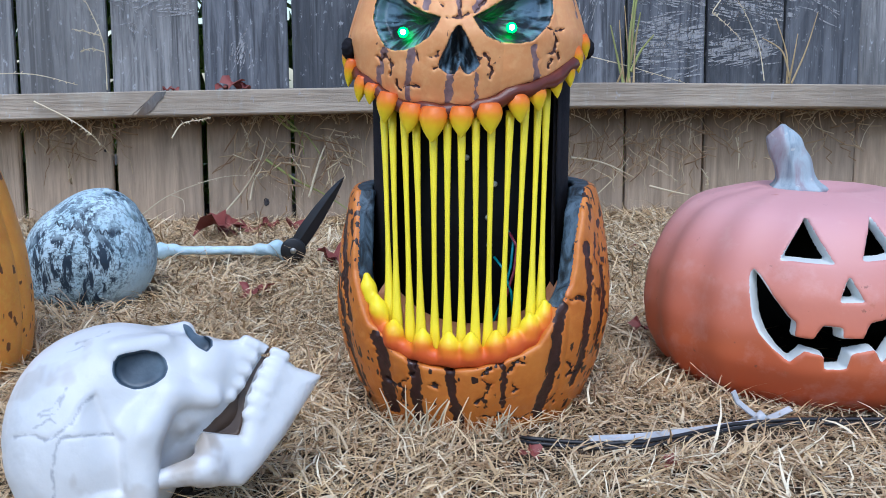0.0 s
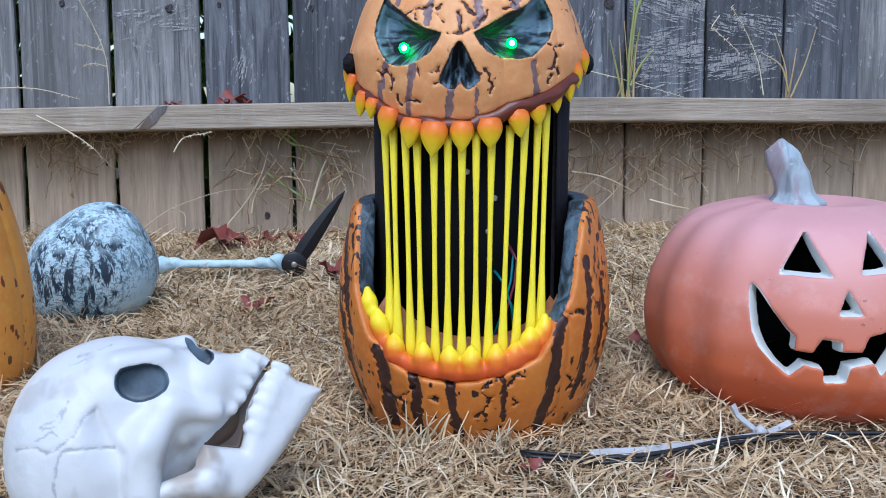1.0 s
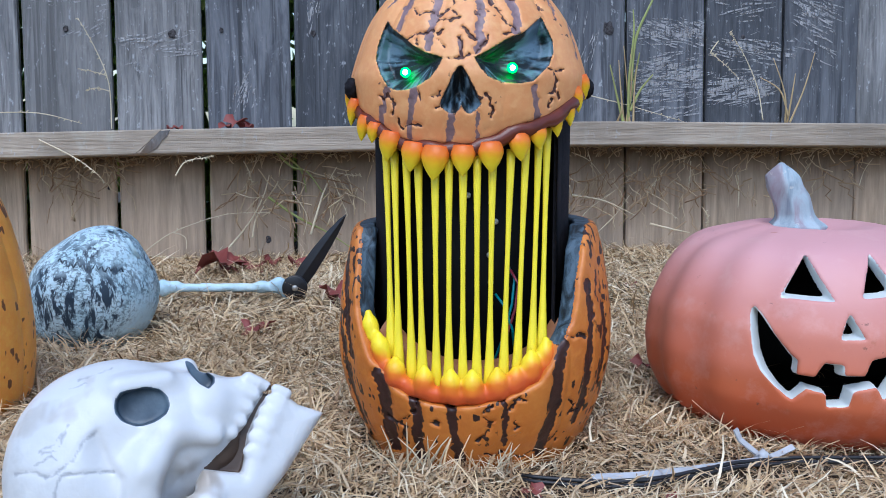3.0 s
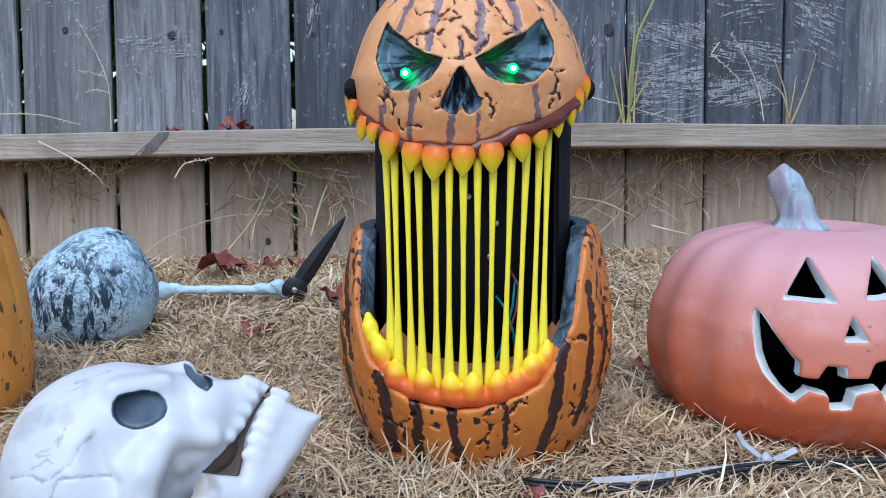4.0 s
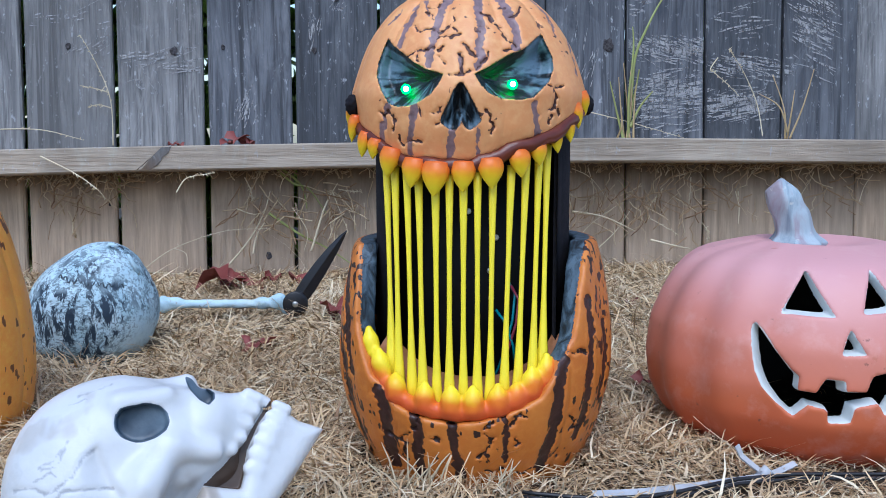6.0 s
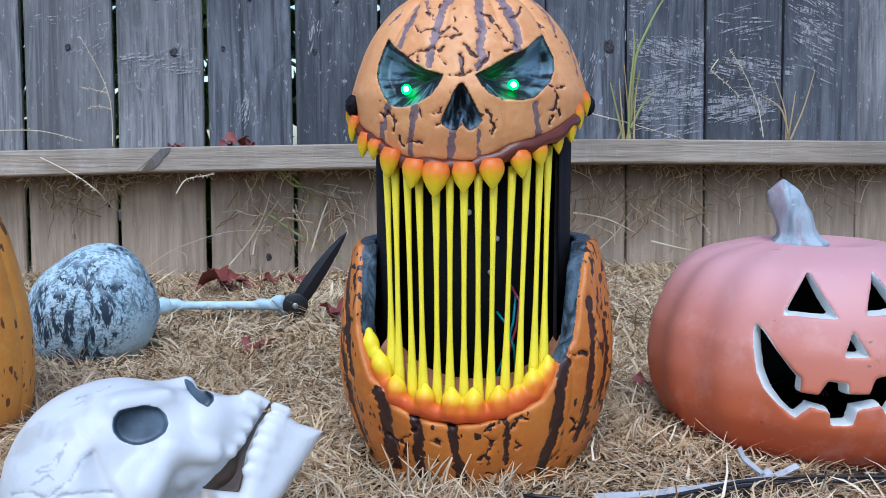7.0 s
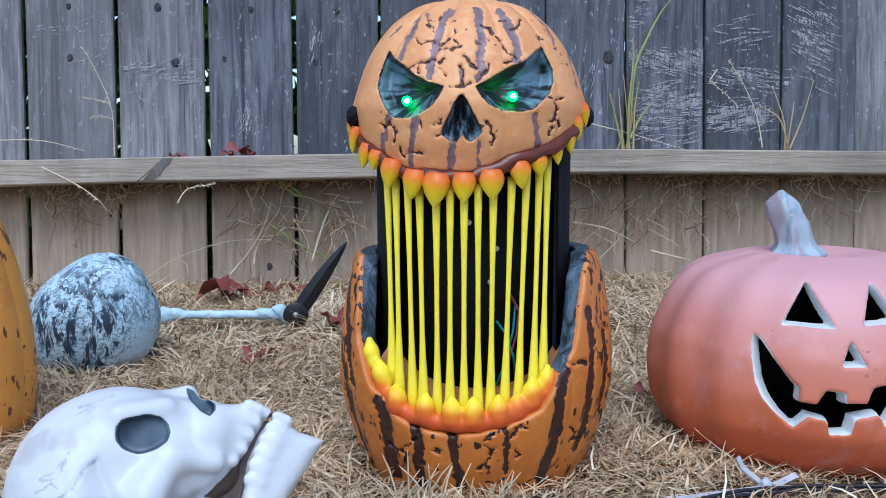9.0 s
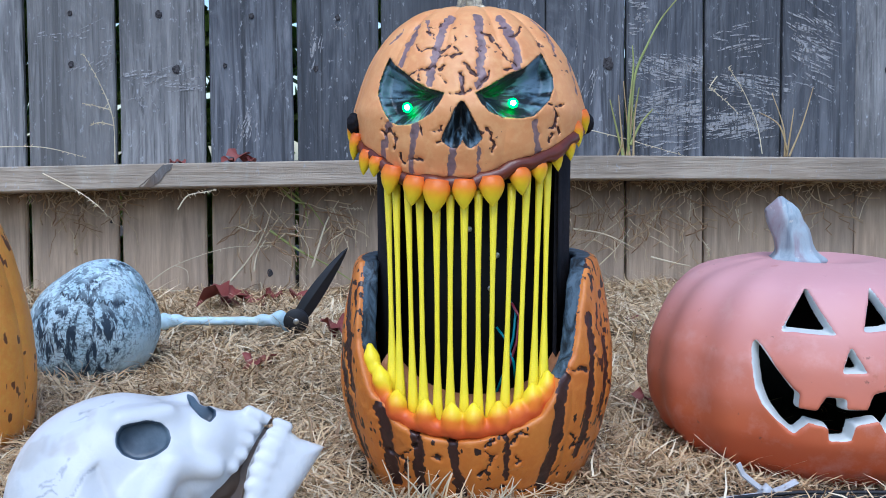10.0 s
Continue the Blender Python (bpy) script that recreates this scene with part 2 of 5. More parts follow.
def straw(name, *colors):
    n = Nodes(name, 0.6)
    k = len(colors)
    c = n.ramp(n.island(), *[((i + 0.0) / (k - 1), c) for i, c in enumerate(colors)])
    c = n.mix(n.ramp(n.noise(9, 3), (0.45, 0.0), (0.75, 0.45)), c, (0.20, 0.125, 0.06))
    n.bsdf.inputs["Subsurface Weight"].default_value = 0.0
    return n.done(c)


M_SOIL = soil()
M_STRAW = straw("dry_grass", (0.18, 0.098, 0.045), (0.62, 0.435, 0.225), (0.78, 0.595, 0.355), (0.45, 0.285, 0.14), (0.88, 0.775, 0.56), (0.68, 0.51, 0.31), (0.28, 0.16, 0.075))
M_STEM = straw("dry_stem", (0.56, 0.47, 0.31), (0.70, 0.61, 0.43), (0.48, 0.38, 0.23))
M_BLADE_TAN = straw("tan_blade", (0.30, 0.24, 0.10), (0.46, 0.34, 0.17), (0.38, 0.22, 0.10))
M_TWIG = straw("dry_twig", (0.24, 0.135, 0.065), (0.44, 0.30, 0.165), (0.62, 0.50, 0.33))
M_GREEN = straw("green_blade", (0.16, 0.22, 0.05), (0.28, 0.32, 0.09), (0.42, 0.40, 0.17))
M_LEAF = straw("red_leaf", (0.15, 0.022, 0.024), (0.24, 0.055, 0.045), (0.08, 0.014, 0.015))
M_HEDGE = straw("hedge_leaf", (0.10, 0.20, 0.03), (0.26, 0.42, 0.06), (0.42, 0.55, 0.13))

M_HEAD = painted("orange_head_paint", (0.80, 0.375, 0.145), (0.27, 0.17, 0.175), (0.075, 0.028, 0.022))
M_SIDE = painted("bright_orange_paint", (0.86, 0.37, 0.06), (0.06, 0.02, 0.014), (0.16, 0.055, 0.02), 0.4)
M_LOW = painted("orange_body_paint", (0.60, 0.195, 0.028), (0.05, 0.018, 0.014), (0.028, 0.012, 0.010), 0.4)


def slate(name="slate_paint"):
    n = Nodes(name, 0.45)
    c = n.ramp(n.noise(110, 5, 0.6, (1, 1, 0.30), None, 1.6), (0.36, (0.008, 0.012, 0.018)), (0.47, (0.034, 0.054, 0.075)), (0.64, (0.095, 0.14, 0.185)))
    n.bump(n.noise(120, 4), 0.6, 0.002)
    return n.done(c)


M_SLATE = slate()


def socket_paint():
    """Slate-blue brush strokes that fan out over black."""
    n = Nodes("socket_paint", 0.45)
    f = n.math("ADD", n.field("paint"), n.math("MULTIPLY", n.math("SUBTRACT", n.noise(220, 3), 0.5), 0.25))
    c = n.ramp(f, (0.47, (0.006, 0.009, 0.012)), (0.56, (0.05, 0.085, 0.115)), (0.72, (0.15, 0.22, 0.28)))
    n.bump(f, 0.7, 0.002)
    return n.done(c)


M_SOCKET = socket_paint()


def candy(name):
    """Airbrushed teeth: yellow tips fading into red-orange at the root."""
    n = Nodes(name, 0.36, 0.0, 0.35)
    f = n.math("ADD", n.field("tip"), n.math("MULTIPLY", n.math("SUBTRACT", n.noise(60), 0.5), 0.35))
    c = n.ramp(f, (0.05, (0.62, 0.10, 0.02)), (0.36, (0.80, 0.22, 0.015)), (0.56, (0.86, 0.50, 0.008)), (0.78, (0.90, 0.70, 0.015)))
    n.bump(n.noise(90, 3), 0.2, 0.0015)
    return n.done(c)


M_TOOTH = candy("tooth_paint")
M_STRAND = plain("yellow_rubber", (0.88, 0.72, 0.016), 0.38, vary=0.06)
M_GUM = plain("dark_red_gum", (0.12, 0.024, 0.011), 0.3, vary=0.3)
M_TAN = plain("tan_plastic", (0.40, 0.17, 0.07), 0.5, vary=0.25)
M_BLACK = plain("black_cloth", (0.012, 0.011, 0.014), 0.85, vary=0.3, scale=200)
M_INNER = plain("black_plastic", (0.006, 0.006, 0.007), 0.6, vary=0.3)
M_STEEL = plain("screw_steel", (0.55, 0.55, 0.52), 0.35, 1.0)
M_WIRE = plain("cyan_wire", (0.01, 0.22, 0.26), 0.4)
M_WIRE_RED = plain("red_wire", (0.20, 0.02, 0.04), 0.4)
M_CABLE = plain("black_cable", (0.015, 0.015, 0.017), 0.45)
M_KNOT = plain("knot_wood", (0.055, 0.050, 0.052), 0.8, vary=0.75, scale=300)


def scuffed():
    """Wood rubbed pale, broken up along the grain."""
    n = Nodes("scuffed_wood", 0.85, 0.0, 0.2)
    n.put(n.bsdf.inputs["Alpha"], n.ramp(n.noise(260, 4, 0.65, (1, 1, 0.35)), (0.34, 0.0), (0.54, 0.85)))
    return n.done(n.ramp(n.noise(50), (0.3, (0.30, 0.295, 0.30)), (0.7, (0.48, 0.47, 0.47))))


M_SCUFF = scuffed()
M_TIE = plain("white_nylon", (0.46, 0.47, 0.49), 0.4, vary=0.08)
M_BLADE = plain("black_blade", (0.010, 0.010, 0.012), 0.4)


def glow():
    n = Nodes("green_led", 0.2)
    n.bsdf.inputs["Emission Color"].default_value = (0.015, 1.0, 0.035, 1)
    n.bsdf.inputs["Emission Strength"].default_value = 5.0
    return n.done((0.05, 0.5, 0.08))


M_LED = glow()


def core():
    n = Nodes("led_core", 0.2)
    n.bsdf.inputs["Emission Color"].default_value = (0.6, 1.0, 0.75, 1)
    n.bsdf.inputs["Emission Strength"].default_value = 6.0
    return n.done((0.5, 0.8, 0.6))


M_CORE = core()


def bone():
    n = Nodes("skull_plastic", 0.42)
    c = n.ramp(n.noise(18, 5), (0.35, (0.58, 0.585, 0.59)), (0.65, (0.68, 0.68, 0.68)))
    c = n.mix(n.ramp(n.field("brown_tint"), (0.1, 0.0), (1.0, 0.75)), c, (0.30, 0.235, 0.17))
    c = n.mix(n.ramp(n.field("wash"), (0.2, 0.0), (0.9, 1.0)), c, (0.24, 0.25, 0.28))
    c = n.mix(n.ramp(n.field("paint"), (0.4, 0.0), (0.6, 1.0)), c, n.ramp(n.noise(60, 4), (0.35, (0.042, 0.062, 0.088)), (0.68, (0.105, 0.145, 0.185))))
    c = n.mix(n.ramp(n.field("brown"), (0.4, 0.0), (0.6, 1.0)), c, (0.10, 0.065, 0.045))
    n.bump(n.noise(55, 5), 0.3, 0.003)
    return n.done(c)


M_BONE = bone()


def clay():
    """Terracotta-coloured blow moulding: sky's pink sheen painted on top, orange below, white cut faces."""
    n = Nodes("sky_tinted_terracotta", 0.5)
    f = n.math("ADD", n.field("sky_tint"), n.math("MULTIPLY", n.math("SUBTRACT", n.noise(12, 4), 0.5), 0.25))
    # pink reflection of the sky, put into the colour by height
    c = n.ramp(f, (0.05, (0.48, 0.060, 0.010)), (0.36, (0.56, 0.135, 0.052)), (0.62, (0.60, 0.21, 0.145)), (0.95, (0.64, 0.33, 0.33)))
    c = n.mix(n.ramp(n.noise(70, 5), (0.66, 0.0), (0.74, 0.5)), c, (0.42, 0.13, 0.06))
    c = n.mix(n.ramp(n.noise(34, 6, 0.7), (0.52, 0.0), (0.78, 0.35)), c, (0.74, 0.50, 0.46))
    c = n.mix(n.ramp(n.noise(110, 3), (0.70, 0.0), (0.74, 0.7)), c, (0.16, 0.07, 0.05))
    c = n.mix(n.ramp(n.field("paint"), (0.35, 0.0), (0.65, 1.0)), c, (0.66, 0.69, 0.68))
    # inner wall coloured near black to stand for the dark hollow
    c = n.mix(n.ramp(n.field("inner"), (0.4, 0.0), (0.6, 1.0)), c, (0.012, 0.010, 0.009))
    n.bump(n.noise(140, 4), 0.12, 0.001)
    return n.done(c)


M_CLAY = clay()


def stem_paint():
    n = Nodes("grey_violet_stem", 0.5)
    c = n.ramp(n.noise(60, 5, 0.6, (1, 1, 0.2), None, 0.8), (0.32, (0.17, 0.22, 0.27)), (0.5, (0.36, 0.43, 0.47)), (0.66, (0.30, 0.25, 0.28)))
    c = n.mix(n.ramp(n.noise(120, 5), (0.66, 0.0), (0.72, 0.7)), c, (0.62, 0.60, 0.54))
    n.bump(n.noise(80, 4), 0.4, 0.002)
    return n.done(c)


M_STEMTOP = stem_paint()


def ice():
    n = Nodes("pale_blue_paint", 0.6)
    c = n.ramp(n.noise(30, 5), (0.35, (0.40, 0.57, 0.65)), (0.65, (0.60, 0.76, 0.84)))
    c = n.mix(n.ramp(n.noise(14, 3), (0.50, 0.0), (0.75, 0.5)), c, (0.44, 0.52, 0.47))
    streak = n.ramp(n.noise(120, 6, 0.72, (1, 1, 0.30), None, 0.4), (0.49, 0.0), (0.53, 1.0))
    fine = n.ramp(n.noise(330, 5, 0.7, (0.6, 1, 0.9), None, 0.8), (0.49, 0.0), (0.56, 0.95))
    w = n.field("wash")
    wash = n.math("MAXIMUM", n.math("MULTIPLY", streak, n.ramp(w, (0.40, 0.0), (0.68, 1.0))), n.math("MULTIPLY", fine, n.ramp(w, (0.15, 0.0), (0.5, 0.75))))
    c = n.mix(wash, c, (0.016, 0.034, 0.058))
    n.bump(n.noise(110, 6), 0.6, 0.003)
    return n.done(c)


M_ICE = ice()
M_GOLD = plain("antique_gold", (0.36, 0.31, 0.22), 0.4, 0.2, vary=0.9, scale=170)


# ---------------------------------------------------------------- ground
def ground_z(x, y):
    p = np.stack([np.ravel(x), np.ravel(y), 0 * np.ravel(x)], 1)
    near = np.exp(-((np.ravel(x) - 0.7) ** 2 + (np.ravel(y) + 0.7) ** 2) / 9)
    return ((fbm(p, 0.22, 3) - 0.5) * 0.016 * near).reshape(np.shape(x))


def make_ground():
    far = np.array([-60, -30, -15, -8, -5, -3.5, -2.6])
    xs = np.concatenate([far, np.arange(-2.0, 3.4, 0.03), 1.4 - far[::-1]])
    ys = np.concatenate([far - 0.3, np.arange(-2.3, 0.6, 0.03), 0.4 - far[::-1] * 1.0])
    X, Y = np.meshgrid(xs, ys, indexing="ij")
    verts = np.stack([X, Y, ground_z(X, Y)], -1).reshape(-1, 3)
    n, m = X.shape
    i = (np.arange(n - 1)[:, None] * m + np.arange(m - 1)).ravel()
    quads = np.stack([i, i + m, i + m + 1, i + 1], 1)
    tagged(new("ground", mesh_of("ground", verts, quads, M_SOIL)), "dry brown soil under matted dead grass", "ground", kind="structure")


make_ground()

# Where things stand, so that no grass grows through them: x, y, radius.
FOOT = [(0.593, -0.872, 0.084), (0.872, -0.850, 0.085), (0.15, -0.765, 0.085), (0.245, -0.53, 0.06), (0.36, -1.03, 0.034), (0.40, -1.035, 0.026)]
FOOT += [(0.65 + 0.012 * k, -0.988 + 0.0014 * k, 0.007) for k in range(12)]
FOOT += [(0.61 + 0.012 * k, -0.992 + 0.0009 * k, 0.009) for k in range(22)]
FOOT += [(0.29 + 0.03 * k, -0.375, 0.016) for k in range(6)]


def blades(count, x0, x1, y0, y1, length, width, lift, seed, dense=1.0, hole=False):
    """Curved dead grass blades, many in one mesh."""
    r = np.random.RandomState(seed)
    x = r.uniform(x0, x1, count)
    y = y0 + (y1 - y0) * r.rand(count) ** dense
    keep = np.ones(count, bool)
    if hole:
        keep &= ~((x > -0.15) & (x < 1.45) & (y > -1.27))
    for fx, fy, fr in FOOT:
        keep &= (x - fx) ** 2 + (y - fy) ** 2 > fr * fr
    x, y = x[keep], y[keep]
    n = len(x)
    z = ground_z(x, y) + r.rand(n) ** 2 * 0.012
    clump = vnoise(np.stack([x, y, 0 * x], 1), 0.05) * 9 + r.normal(0, 1.5, n)
    L = length * np.exp(r.normal(0, 0.4, n))
    el = np.abs(r.normal(0, lift, n)) + 0.06
    bend = r.normal(0, 0.7, n)
    drop = r.uniform(0.2, 0.9, n) * el
    w = width * np.exp(r.normal(0, 0.35, n))
    P = np.stack([x, y, z], 1)
    V = []
    S = 4
    for k in range(S):
        f = k / (S - 1)
        a = clump + bend * f
        e = el - drop * 1.6 * f
        d = np.stack([np.cos(a) * np.cos(e), np.sin(a) * np.cos(e), np.sin(e)], 1)
        side = np.stack([-np.sin(a), np.cos(a), 0.5 * np.sin(7 * a)], 1)
        ww = (w * (1 - 0.75 * f ** 2) * 0.5)[:, None]
        V += [P - side * ww, P + side * ww]
        P = P + d * (L / (S - 1))[:, None]
        P[:, 2] = np.maximum(P[:, 2], 0.0015)
    V = np.stack(V, 1).reshape(-1, 3)
    b = np.arange(n) * 2 * S
    Q = np.concatenate([np.stack([b + 2 * k, b + 2 * k + 1, b + 2 * k + 3, b + 2 * k + 2], 1) for k in range(S - 1)])
    return V, Q


def grass(name, label, mat, *args, **kw):
    V, Q = blades(*args, **kw)
    tagged(new(name, mesh_of(name, V, Q, mat)), label, "grass", kind="stuff")


grass("dry_grass", "matted straw-coloured dead grass lying over the soil", M_STRAW, 84000, -0.16, 1.46, -1.28, -0.90, 0.0165, 0.0010, 0.42, 11)
grass("dry_grass", "matted straw-coloured dead grass lying over the soil", M_STRAW, 89000, -0.16, 1.46, -0.92, -0.50, 0.0185, 0.0011, 0.40, 14)
grass("dry_grass", "matted straw-coloured dead grass by the fence", M_STRAW, 60000, -0.35, 1.75, -0.52, 0.0, 0.023, 0.0014, 0.40, 12)
grass("dry_grass", "thin dead grass of the open lawn", M_STRAW, 26000, -2.0, 3.4, -2.3, 0.0, 0.05, 0.0035, 0.35, 13, hole=True)

# ---------------------------------------------------------------- fence
BOARD = 0.143
fence = thing("fence", LEVEL, "weathered grey timber board fence with a lower rail", "fence", kind="structure")
R2 = random.Random(5)


def board_mesh(k):
    """One fence board with eased edges, a slight cup and a wavering side."""
    gaps = {0: 0.0070, 1: 0.0066, 2: 0.0092, 3: 0.0066, 4: 0.007, 7: 0.0042, 8: 0.004, 9: 0.0036}
    gap = gaps.get(k, 0.002), gaps.get(k + 1, 0.002)
    x0, x1 = k * BOARD + gap[0] / 2, (k + 1) * BOARD - gap[1] / 2
    lean, t = R2.uniform(-0.002, 0.002), 0.013
    bm = bmesh.new()
    rings = []
    for z in (-0.03, 0.05, 0.12, 0.2, 0.3, 0.4, 0.55, 0.9, 1.3, 1.75):
        s = lean * z / 0.5
        a, b = x0 + s + R2.uniform(-0.0006, 0.0006), x1 + s + R2.uniform(-0.0006, 0.0006)
        cup = R2.uniform(-0.001, 0.001)
        ring = [(a, 0.003), (a + 0.003, 0), ((a + b) / 2, cup), (b - 0.003, 0), (b, 0.003), (b, t), (a, t)]
        rings.append([bm.verts.new((x, y, z)) for x, y in ring])
    for p, q in zip(rings, rings[1:]):
        for i in range(7):
            bm.faces.new((p[i], p[(i + 1) % 7], q[(i + 1) % 7], q[i]))
    bm.faces.new(rings[0][::-1])
    bm.faces.new(rings[-1])
    me = bpy.data.meshes.new("board")
    bm.to_mesh(me)
    bm.free()
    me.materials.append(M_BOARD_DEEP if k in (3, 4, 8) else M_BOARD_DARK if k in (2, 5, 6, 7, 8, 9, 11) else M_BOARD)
    return me


for k in range(-6, 17):
    part("board", board_mesh(k), fence)

RAIL_X = [-0.9, 0.0, 0.233, 0.525, 0.907, 1.425, 2.4]
RAIL_Z = [0.195, 0.210, 0.215, 0.220, 0.228, 0.224, 0.212]


def rail_mesh(a, b, skew_a, skew_b):
    """A timber laid flat on its wide side; skew slants an end from its top to its bottom."""
    bm = bmesh.new()
    rings = []
    for i in range(25):
        f = i / 24
        x = a + (b - a) * f
        top = float(np.interp(x, RAIL_X, RAIL_Z))
        s = skew_a * (1 - f) ** 8 + skew_b * f ** 8
        ring = [(-0.087, top, 0), (-0.089, top - 0.002, 0.06), (-0.0885, top - 0.020, 0.5), (-0.089, top - 0.0365, 0.95), (-0.087, top - 0.0385, 1), (-0.001, top - 0.0385, 1), (-0.001, top, 0)]
        rings.append([bm.verts.new((x + s * d, y + R2.uniform(-0.0004, 0.0004), z)) for y, z, d in ring])
    for p, q in zip(rings, rings[1:]):
        for i in range(7):
            bm.faces.new((p[i], q[i], q[(i + 1) % 7], p[(i + 1) % 7]))
    bm.faces.new(rings[0])
    bm.faces.new(rings[-1][::-1])
    bmesh.ops.recalc_face_normals(bm, faces=bm.faces)
    me = bpy.data.meshes.new("rail")
    bm.to_mesh(me)
    bm.free()
    me.materials.append(M_RAIL)
    return me


part("rail", rail_mesh(-0.9, 0.232, 0, -0.042), fence)
part("rail", rail_mesh(0.2335, 2.4, -0.042, 0), fence)


def splice():
    """A dark weathered splinter across the joint of the rails."""
    bm = bmesh.new()
    f = [(0.230, 0.2125), (0.245, 0.2140), (0.240, 0.204), (0.232, 0.198), (0.226, 0.188), (0.213, 0.1785), (0.199, 0.1780), (0.213, 0.196)]
    a = [bm.verts.new((x, -0.0903, z)) for x, z in f]
    b = [bm.verts.new((x, -0.0885, z)) for x, z in f]
    bm.faces.new(a[::-1])
    for i in range(len(f)):
        bm.faces.new((a[i], a[(i + 1) % len(f)], b[(i + 1) % len(f)], b[i]))
    bmesh.ops.recalc_face_normals(bm, faces=bm.faces)
    me = bpy.data.meshes.new("splinter")
    bm.to_mesh(me)
    bm.free()
    me.materials.append(M_BOARD)
    return me


part("splinter", splice(), fence, "dark grey splintered wood")


KNOTS = [(0.072, 0.462, 0.006), (0.211, 0.463, 0.0085), (0.237, 0.374, 0.0095), (0.072, 0.380, 0.007), (0.360, 0.463, 0.007), (0.316, 0.381, 0.0055), (0.502, 0.463, 0.007), (0.465, 0.378, 0.007), (0.968, 0.392, 0.015), (1.212, 0.380, 0.006), (1.490, 0.385, 0.010), (0.384, 0.036, 0.008), (0.13, 0.125, 0.004)]


def knot_mesh(x, z, r):
    """A dark knot with a raised, uneven rim."""
    q = random.Random(round(1000 * x))
    rim = [q.uniform(0.8, 1.2) for _ in range(14)]
    V, Fc = [(x, -0.0018, z)], []
    for ring, y in ((0.55, -0.0022), (0.85, -0.0026), (1.15, -0.0010)):
        V += [(x + ring * r * rim[k] * 0.85 * math.cos(k * math.pi / 7), y, z + ring * r * rim[k] * 1.1 * math.sin(k * math.pi / 7)) for k in range(14)]
    for k in range(14):
        j = (k + 1) % 14
        Fc.append((0, 1 + j, 1 + k))
        for b in (1, 15):
            Fc.append((b + k, b + j, b + 14 + j, b + 14 + k))
    return mesh_of("knot", V, Fc, M_KNOT)


for x, z, r in KNOTS:
    part("knot", knot_mesh(x, z, 0.62 * r), fence, "dark knot in the grey board")


def scuffs():
    """Pale scratches on the boards: centre, spread, slant, number, length."""
    r = random.Random(4)
    V, Fc = [], []
    for cx, cz, sx, sz, an, n, long in ((1.075, 0.388, 0.075, 0.022, -0.22, 150, 0.016), (1.075, 0.305, 0.075, 0.055, 0.10, 210, 0.022), (1.20, 0.292, 0.06, 0.028, 0.14, 150, 0.022), (1.345, 0.43, 0.038, 0.07, -0.42, 105, 0.018), (1.23, 0.36, 0.075, 0.02, -0.18, 90, 0.020), (1.02, 0.475, 0.018, 0.03, 0.1, 45, 0.008), (1.21, 0.43, 0.05, 0.04, 0.12, 25, 0.022),
                                        (0.17, 0.365, 0.045, 0.018, 0.22, 14, 0.030), (0.235, 0.35, 0.04, 0.022, 0.12, 12, 0.026), (0.20, 0.33, 0.02, 0.02, -0.8, 8, 0.012), (0.10, 0.42, 0.03, 0.04, 0.3, 8, 0.016), (0.12, 0.375, 0.03, 0.03, 0.5, 6, 0.014), (0.03, 0.42, 0.03, 0.03, 0.2, 5, 0.018), (0.352, 0.28, 0.018, 0.028, 1.2, 26, 0.012), (0.465, 0.41, 0.010, 0.035, 1.4, 14, 0.012), (0.505, 0.45, 0.012, 0.014, 0.8, 14, 0.005), (0.93, 0.36, 0.03, 0.06, 1.3, 14, 0.014)):
        for _ in range(round(1.3 * n)):
            x, z, a, L, w = cx + r.uniform(-1, 1) * sx, cz + r.gauss(0, 0.5) * sz, an + r.gauss(0, 0.13), long * (0.3 + r.random() ** 1.5), r.uniform(0.0005, 0.0014)
            edge = BOARD * abs(x / BOARD - round(x / BOARD))
            if 0.232 < z - 0.3 * L and edge > 0.006:
                L = min(L, edge - 0.003)
                dx, dz = math.cos(a), math.sin(a)
                b = len(V)
                bow = r.uniform(-0.001, 0.001)
                for f, g in ((-1, 0.3), (-0.4, 1.0), (0.3, 0.9), (1, 0.15)):
                    px, pz = x + dx * L * f, z + dz * L * f + bow * (1 - f * f)
                    V += [(px + dz * w * g, -0.0016, pz - dx * w * g), (px - dz * w * g, -0.0018, pz + dx * w * g)]
                Fc += [(b + 2 * i, b + 2 * i + 2, b + 2 * i + 3, b + 2 * i + 1) for i in range(3)]
    ob = part("scratch_marks", mesh_of("scratch_marks", V, Fc, M_SCUFF, smooth=False), fence, "pale scratches in the grey wood")
    ob["kind"] = "stuff"


scuffs()


def hedge():
    """Leaves behind the fence, seen through the gaps between its boards."""
    r = np.random.RandomState(3)
    n = 13000
    c = np.stack([r.uniform(-1.0, 2.4, n), r.uniform(0.08, 0.5, n), r.uniform(0.0, 1.1, n)], 1)
    a, b = r.normal(size=(n, 3)), r.normal(size=(n, 3))
    a /= np.linalg.norm(a, axis=1)[:, None]
    b -= a * (a * b).sum(1)[:, None]
    b /= np.linalg.norm(b, axis=1)[:, None]
    s = r.uniform(0.02, 0.055, n)[:, None]
    V = np.stack([c - a * s, c + b * s * 0.45, c + a * s, c - b * s * 0.45], 1).reshape(-1, 3)
    Q = np.arange(4 * n).reshape(-1, 4)
    tagged(new("hedge", mesh_of("hedge", V, Q, M_HEDGE, smooth=False)), "green hedge leaves behind the fence", "hedge", kind="stuff")


hedge()

